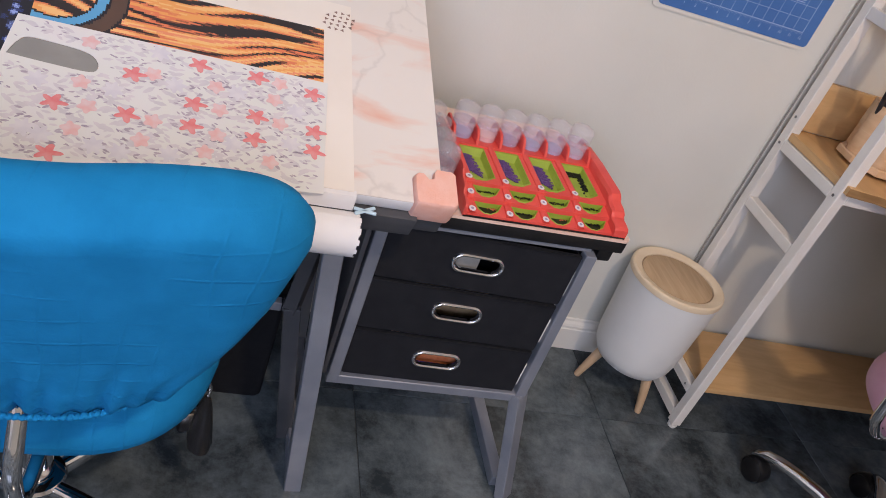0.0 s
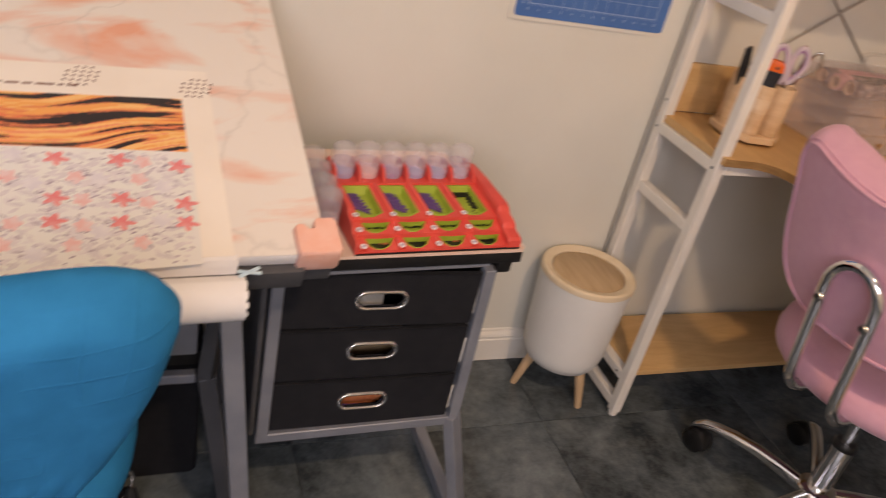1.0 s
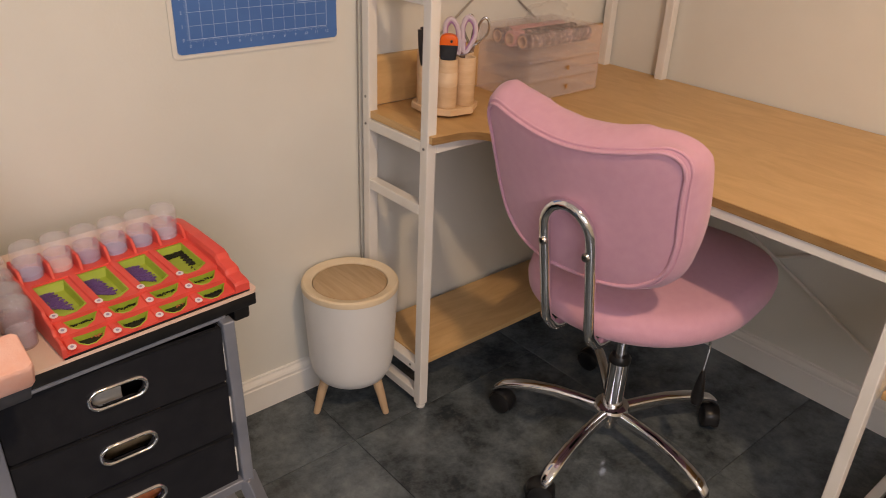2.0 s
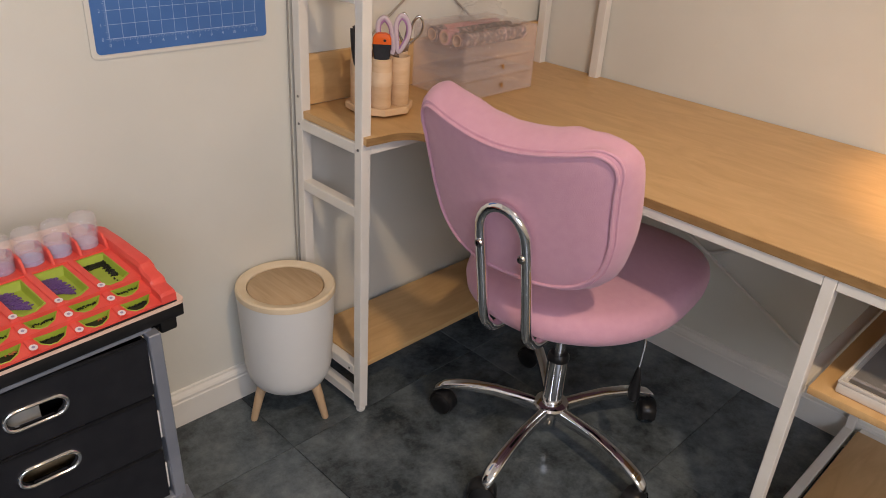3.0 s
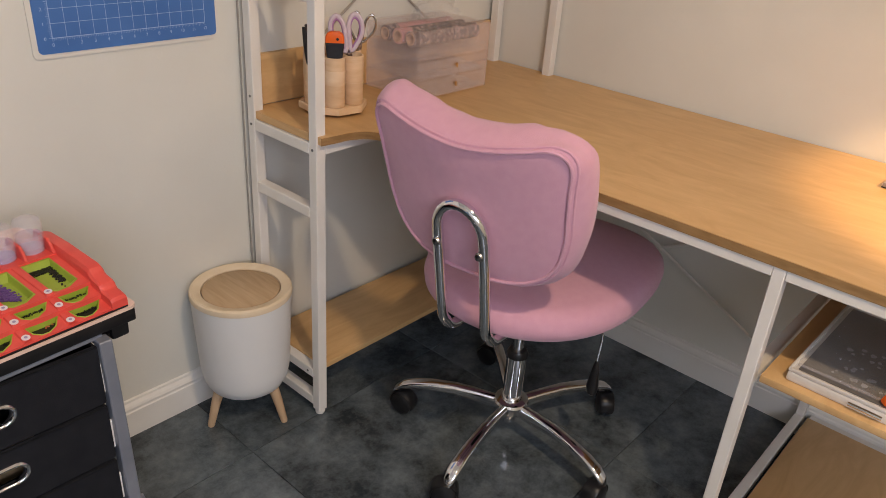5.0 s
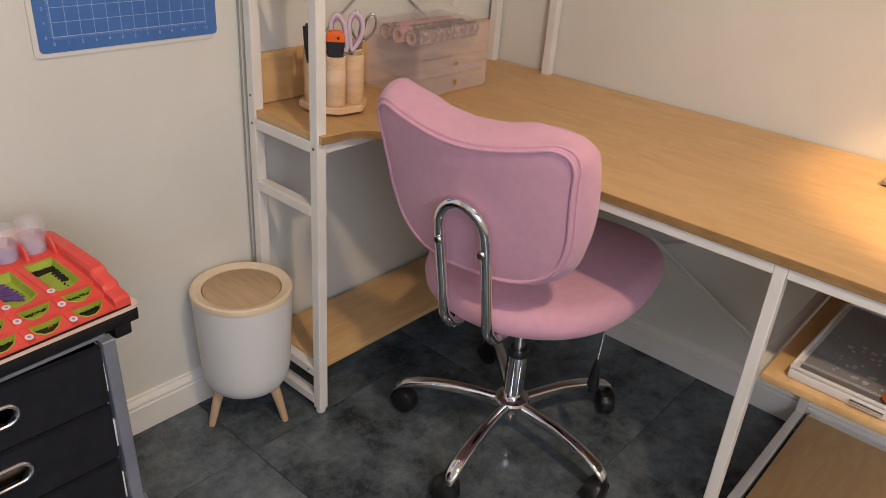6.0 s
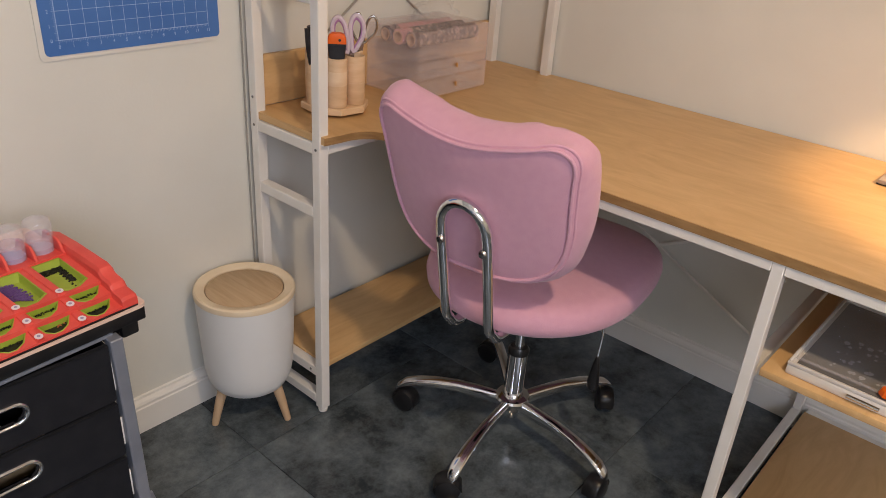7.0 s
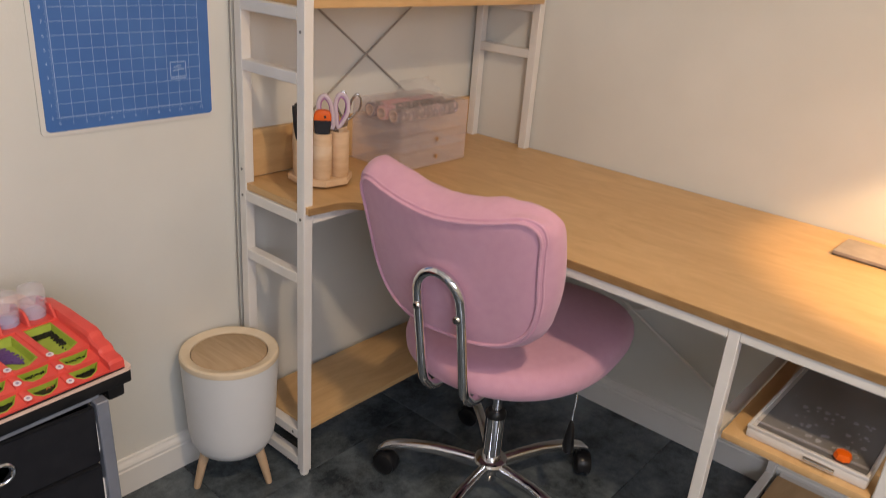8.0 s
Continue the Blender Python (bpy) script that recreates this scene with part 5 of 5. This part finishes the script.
# the printed flowers on the board, one drop of the pattern
DROP = {"red_flower": [(-0.475, 0.06), (-0.398, 0.123), (-0.324, 0.159), (-0.398, 0.06), (-0.252, 0.157), (-0.179, 0.147), (-0.325, 0.094), (-0.327, 0.059), (-0.25, 0.092), (-0.252, 0.056), (-0.176, 0.084), (-0.177, 0.053), (-0.469, -0.011)],
        "pink_flower": [(-0.45, 0.16), (-0.451, 0.096), (-0.375, 0.129), (-0.301, 0.128), (-0.228, 0.125), (-0.451, 0.026), (-0.368, 0.057), (-0.378, 0.026), (-0.294, 0.092), (-0.306, 0.024), (-0.23, 0.025), (-0.439, 0.062), (-0.294, 0.052), (-0.222, 0.154), (-0.22, 0.087)],
        "lilac_flower": [(-0.416, 0.093), (-0.275, 0.125), (-0.371, 0.165), (-0.348, 0.118), (-0.425, 0.008), (-0.398, 0.004), (-0.496, 0.089), (-0.497, 0.018), (-0.48, 0.012), (-0.205, 0.058), (-0.275, 0.042), (-0.345, 0.012), (-0.2, 0.112)]}
REPEAT = [(x - 0.372 * k, y, name) for k in range(3) for name, spots in DROP.items() for x, y in spots]
turned = Matrix.Rotation(radians(1.6), 2)
leaves, pale = bmn(), bmn()


def leaf(bm, x, y, turn, length, z):
    if inside_sheet(x, y, length):
        pts = [(length, 0), (length * 0.3, length * 0.36), (-length * 0.6, length * 0.25), (-length, 0), (-length * 0.6, -length * 0.25), (length * 0.3, -length * 0.36)]
        bm.faces.new([bm.verts.new((x + u * math.cos(turn) - v * math.sin(turn), y + u * math.sin(turn) + v * math.cos(turn), z)) for u, v in pts])


for x, y, name in REPEAT:
    at = turned @ Vector((x + 0.158, y - 0.173))
    x, y = at.x - 0.158, at.y + 0.178
    if inside_sheet(x, y, SIZES[name] * 0.75):
        ob = new(name, prints[name])
        ob.parent = sheet
        ob.matrix_local = pose(x, y, 0.00435 + 0.0004 * rnd.random(), 0, 0, rnd.random() * 360 if name != "red_flower" else rnd.uniform(-12, 6))
    for k in range(5):
        a, d = rnd.random() * 6.3, rnd.uniform(0.013, 0.024)
        leaf(leaves, x + d * math.cos(a), y + d * math.sin(a) * 0.7, rnd.uniform(-0.7, 0.7), rnd.uniform(0.0025, 0.0048), 0.0042)
    for k in range(5):
        a, d = rnd.random() * 6.3, rnd.uniform(0.01, 0.026)
        leaf(pale, x + d * math.cos(a), y + d * math.sin(a) * 0.7, rnd.uniform(-0.8, 0.8), rnd.uniform(0.005, 0.009), 0.0041 + 0.00005 * rnd.random())
for k in range(2600):
    x, y = rnd.uniform(-1.0, -0.16), rnd.uniform(-0.06, 0.176)
    if k % 3:
        leaf(pale, x, y, rnd.uniform(-0.8, 0.8), rnd.uniform(0.004, 0.009), 0.0041 + 0.00005 * rnd.random())
    else:
        leaf(leaves, x, y, rnd.uniform(-0.9, 0.5), rnd.uniform(0.0022, 0.0045), 0.0042)
tagged(part("leaf_print", leaves, LEAF_GREY, sheet, "tiny printed grey leaves", False), kind="stuff")
tagged(part("pale_leaf_print", pale, LEAF_PALE, sheet, "faint printed lilac leaves", False), kind="stuff")

clip = on_board(thing("bulldog_clip", "pale blue plastic clip on the table edge", "clip"))
for s in (1, -1):
    part("jaw", box(bmn(), (-0.014, -0.0025, -0.003), (0.016, 0.0025, 0.0), 0.001, pose(-0.106, -0.014, -0.012, 0, 0, 17 * s + 8)), CLIP_BLUE, clip)

foam = thing("foam_guard", "peach foam corner guard on the table edge", "corner guard", BOARD @ pose(-0.006, 0.007, 0))
notched = [(-0.034, -0.012), (0.018, -0.012), (0.023, -0.007), (0.023, 0.042), (0.018, 0.047), (-0.004, 0.047), (-0.008, 0.042), (-0.01, 0.03), (-0.018, 0.028), (-0.025, 0.037), (-0.032, 0.037), (-0.037, 0.032), (-0.037, -0.008)]
part("foam_block", rings(bmn(), [[(-0.007 + (x + 0.007) * q, 0.016 + (y - 0.016) * q, z) for x, y in notched] for z, q in ((-0.03, 0.95), (-0.026, 1.0), (0.004, 1.0), (0.0085, 0.985), (0.011, 0.94))]), FOAM, foam, angle=50)


# ---- bead tray ----
def bead_tray(m):
    """A stepped organiser: two shallow rows, one deep row, and a row of bottle wells at the back."""
    tray = thing("bead_tray", "coral red stepped bead tray with lime green cups", "bead tray", m)
    W, D, cols, first, cw = 0.292, 0.236, 4, 0.0165, 0.0637
    rows = [(0.003, 0.004, 0.029, 0.0095), (0.031, 0.017, 0.0555, 0.0225), (0.0575, 0.029, 0.150, 0.040)]
    steps = [(0.003, 0.004), (0.029, 0.0095), (0.031, 0.017), (0.0555, 0.0225), (0.0575, 0.029), (0.150, 0.040)]
    inner0, inner1 = 0.006, 0.2670
    # flanks with the rounded stepped outline
    bulge = [(0, 0), (0, 0.014), (0.003, 0.019), (0.010, 0.0215), (0.024, 0.0235), (0.028, 0.027), (0.030, 0.032), (0.035, 0.0355), (0.050, 0.038), (0.056, 0.042), (0.059, 0.047), (0.066, 0.050), (0.150, 0.0545), (0.205, 0.054), (0.225, 0.048), (D - 0.003, 0.036), (D, 0)]
    for x0, x1 in ((0.0, inner0), (inner1, W)):
        e = (x1 - x0) * 0.14
        loops = [[(x, y, z * q) for y, z in bulge] for x, q in ((x0, 0.86), (x0 + e, 0.985), (x0 + 2 * e, 1.0), (x1 - 2 * e, 1.0), (x1 - e, 0.985), (x1, 0.86))]
        part("flank", rings(bmn(), loops), RED_PLASTIC, tray, "moulded stepped flank", angle=28)
    for r, (y0, z0, y1, z1) in enumerate(rows):
        length = math.hypot(y1 - y0, z1 - z0)
        tilt = math.degrees(math.atan2(z1 - z0, y1 - y0))
        face = Matrix.Translation((0, y0, z0)) @ pose(0, 0, 0, tilt, 0, 0)
        holes = []
        for c in range(cols):
            x = first + cw * c
            if r == 2:
                holes.append([(x - 0.0035, length * 0.965), (x + 0.0455, length * 0.965), (x + 0.0485, length * 0.16), (x + 0.030, length * -0.06 + 0.01), (x + 0.012, length * 0.04), (x - 0.0045 + 0.008, length * 0.12)])
            else:
                arc = [(x + 0.0085 + 0.0465 * k / 6, length * (0.985 - 0.05 * math.sin(math.pi * k / 6))) for k in range(7)]
                holes.append(arc + [(x + 0.0445, length * 0.36), (x + 0.031, length * 0.07), (x + 0.020, length * 0.09), (x + 0.0115, length * 0.4)])
        part("tier", plate(bmn(), [(inner0, 0), (inner1, 0), (inner1, length), (inner0, length)], holes, -0.0035, 0, face), RED_PLASTIC, tray, smooth=False)
        part("riser", box(bmn(), (inner0, y0 - 0.002, z0 - (0.004 if r == 0 else 0.0076)), (inner1, y0, z0 - 0.0002)), RED_PLASTIC, tray, smooth=False)
        for c, shape in enumerate(holes):
            n = len(shape)
            mid = (sum(p[0] for p in shape) / n, sum(p[1] for p in shape) / n)
            lip = bmn()
            deep = 0.010 if r == 2 else 0.0085
            rings(lip, [[face @ Vector((mid[0] + (px - mid[0]) * s, mid[1] + (py - mid[1]) * s, z)) for px, py in shape] for s, z in ((1.03, 0.0004), (0.96, 0.0013), (0.93, 0.0006), (0.84, -deep + 0.002), (0.78, -deep), (0.05, -deep))], False)
            lip.faces.new([v for v in list(lip.verts)[-n:]])
            cup = part("cup", lip, LIME, tray, "lime green bead cup", angle=30)
            rnd = random.Random(r * 10 + c)
            fill = bmn()
            colour = BEAD_BLACK if (r == 2 and c == 3) or r == 1 or c in (1, 3) else BEAD_PURPLE if r == 2 else BEAD_ORANGE
            if r == 2 and c < 3:
                colour = BEAD_PURPLE
            for k in range(1500 if r == 2 else 110):
                u, v = rnd.uniform(-1, 1), rnd.uniform(-1, 1)
                if r == 2:
                    ragged = 0.16 * math.sin(v * 23 + c) + 0.1 * rnd.random()
                    if c < 3 and (u > (0.3 + 0.1 * c) - 0.35 * v + ragged or v < -0.62 - 0.45 * u):
                        continue
                    if c == 3 and u < 0.5 + 0.6 * ragged and v < 0.62 + 0.5 * ragged:
                        continue
                    px, py = mid[0] - 0.001 + u * 0.0200, length * (0.54 + 0.33 * v)
                    if v < -0.55 and abs(u) > 0.55:
                        continue
                else:
                    if v < 0.35 + 0.3 * rnd.random() or (colour == BEAD_ORANGE and u < 0.1):
                        continue
                    px, py = mid[0] + u * 0.017, length * (0.60 + 0.26 * v)
                s = 0.0009
                p = face @ Vector((px, py, -deep + 0.0004 + (0.0012 if r == 2 else 0.0018) * rnd.random()))
                box(fill, p - Vector((s, s, 0.0006)), p + Vector((s, s, 0.0008)))
            tagged(part("filling", fill, colour, cup, "loose tiny beads", False), kind="stuff")
    # raised ribs between the columns, with a sticker at the foot of each step
    for c in range(cols):
        x = first + cw * c
        loops = []
        for dx, up in ((-0.0062, -0.001), (-0.0052, 0.0022), (-0.004, 0.003), (0.004, 0.003), (0.0052, 0.0022), (0.0062, -0.001)):
            loops.append([(x + dx - 0.05 * (y - 0.06) * (y > 0.07), y, z + up) for y, z in steps])
        part("divider", rings(bmn(), loops, False, False), RED_PLASTIC, tray)
        for r, (y0, z0, y1, z1) in enumerate(rows):
            tilt = math.degrees(math.atan2(z1 - z0, y1 - y0))
            mark = pose(x, y0 + 0.0062, z0 + 0.0062 * (z1 - z0) / (y1 - y0) + 0.0034, tilt, 0, 0)
            sticker = part("sticker", lathe(bmn(), [(0, 0), (0.0057, 0), (0.0057, 0.0005), (0, 0.0005)], 20, mark), STICKER, tray, "round white number sticker")
            part("mark", lathe(bmn(), [(0.0, 0.0007), (0.0024, 0.0007), (0.0024, 0.0009), (0.0, 0.0009)], 10, mark), STICKER_MARK, sticker, smooth=False)
    # shelf with wells for bottles, and upright fins between them
    for k in range(7):
        x = inner0 + 0.002 + k * (inner1 - inner0 - 0.004) / 6
        fin = [(0.151, 0.0425), (0.158, 0.056), (0.166, 0.064), (0.205, 0.066), (0.214, 0.0425)]
        part("fin", rings(bmn(), [[(x + dx, y + (0.001 if abs(dx) > 0.002 else 0), z - (0.0012 if abs(dx) > 0.002 else 0)) for y, z in fin] for dx in (-0.0026, -0.0015, 0.0015, 0.0026)]), RED_PLASTIC, tray, angle=30)
    at = [inner0 + (k + 0.5) * (inner1 - inner0) / 6 for k in range(6)]
    wells = [[(x + 0.0185 * math.cos(t), 0.184 + 0.0185 * math.sin(t)) for t in [2 * math.pi * q / 20 for q in range(20)]] for x in at]
    part("bottle_shelf", plate(bmn(), [(inner0, 0.150), (inner1, 0.150), (inner1, 0.214), (inner0, 0.214)], wells, 0.040, 0.043), RED_PLASTIC, tray, smooth=False)
    for x in at:
        part("well", lathe(bmn(), [(0, 0.019), (0.0183, 0.019), (0.0183, 0.0405), (0.0178, 0.0405), (0.0178, 0.0205), (0, 0.0205)], 20, pose(x, 0.184, 0)), RED_PLASTIC, tray)
    part("back_wall", rings(bmn(), [[(x, y, z) for x in (inner0, inner1)] for y, z in ((0.214, 0.043), (0.226, 0.040), (D - 0.003, 0.03), (D, 0.0))], False, False), RED_PLASTIC, tray)
    part("base", box(bmn(), (0.001, -0.001, -0.0015), (W - 0.001, D, 0.001)), BLACK_PLASTIC, tray, smooth=False)
    return at


TRAY = pose(-0.8135, -0.457, 0.6188, 0, 0, 4.5)
WELLS = bead_tray(TRAY)


def bead_bottle(m, fill, label):
    bottle = thing("bead_bottle", label, "bottle", m, "bead bottles")
    part("body", lathe(bmn(), [(0, 0.0), (0.0185, 0.0), (0.0197, 0.002), (0.0205, 0.036), (0.0192, 0.0385), (0.0192, 0.047), (0.018, 0.047), (0.018, 0.038), (0.019, 0.035), (0.0182, 0.003), (0, 0.002)], 24), FROSTED, bottle)
    part("beads", lathe(bmn(), [(0, 0.0025), (0.0175, 0.0035), (0.0184, 0.026), (0.009, 0.029), (0, 0.027)], 20), fill, bottle, "loose beads in the bottom")
    part("cap", lathe(bmn(), [(0.0206, 0.0415), (0.0216, 0.0415), (0.0217, 0.066), (0.0195, 0.072), (0.009, 0.0745), (0.0075, 0.0775), (0.0, 0.078), (0.0, 0.0765), (0.0185, 0.0705), (0.0206, 0.065)], 24, caps=False), CAP, bottle, "clear domed screw cap")
    return bottle


for k, x in enumerate(WELLS):
    bead_bottle(TRAY @ pose(x, 0.184, 0.0245), (BEAD_BLUE, BEAD_PEACH, BEAD_PURPLE, BEAD_BLUE, BEAD_BLUE, BEAD_GREY)[k], "frosted plastic bead bottle standing in the red tray")
for k, y in enumerate((-0.385, -0.34, -0.29, -0.24)):
    bead_bottle(pose(-0.846, y, 0.6175), (BEAD_GREY, BEAD_PEACH, BEAD_BLUE, BEAD_GREY)[k], "frosted plastic bead bottle standing beside the red tray")


# ---- floor tiles ----
TILE, JOINT = 0.6096, 0.0016
for i in range(-4, 3):
    for j in range(-5, 2):
        xa, xb = max(-0.205 + i * TILE + JOINT / 2, X0), min(-0.205 + (i + 1) * TILE - JOINT / 2, X1)
        ya, yb = max(-0.25 + j * TILE + JOINT / 2, Y0), min(-0.25 + (j + 1) * TILE - JOINT / 2, Y1)
        if xb - xa < 0.02 or yb - ya < 0.02:
            continue
        ob = part("tile", box(bmn(), (xa, ya, -0.006), (xb, yb, 0.0), 0.0008, None, 1), SLATE, floor)
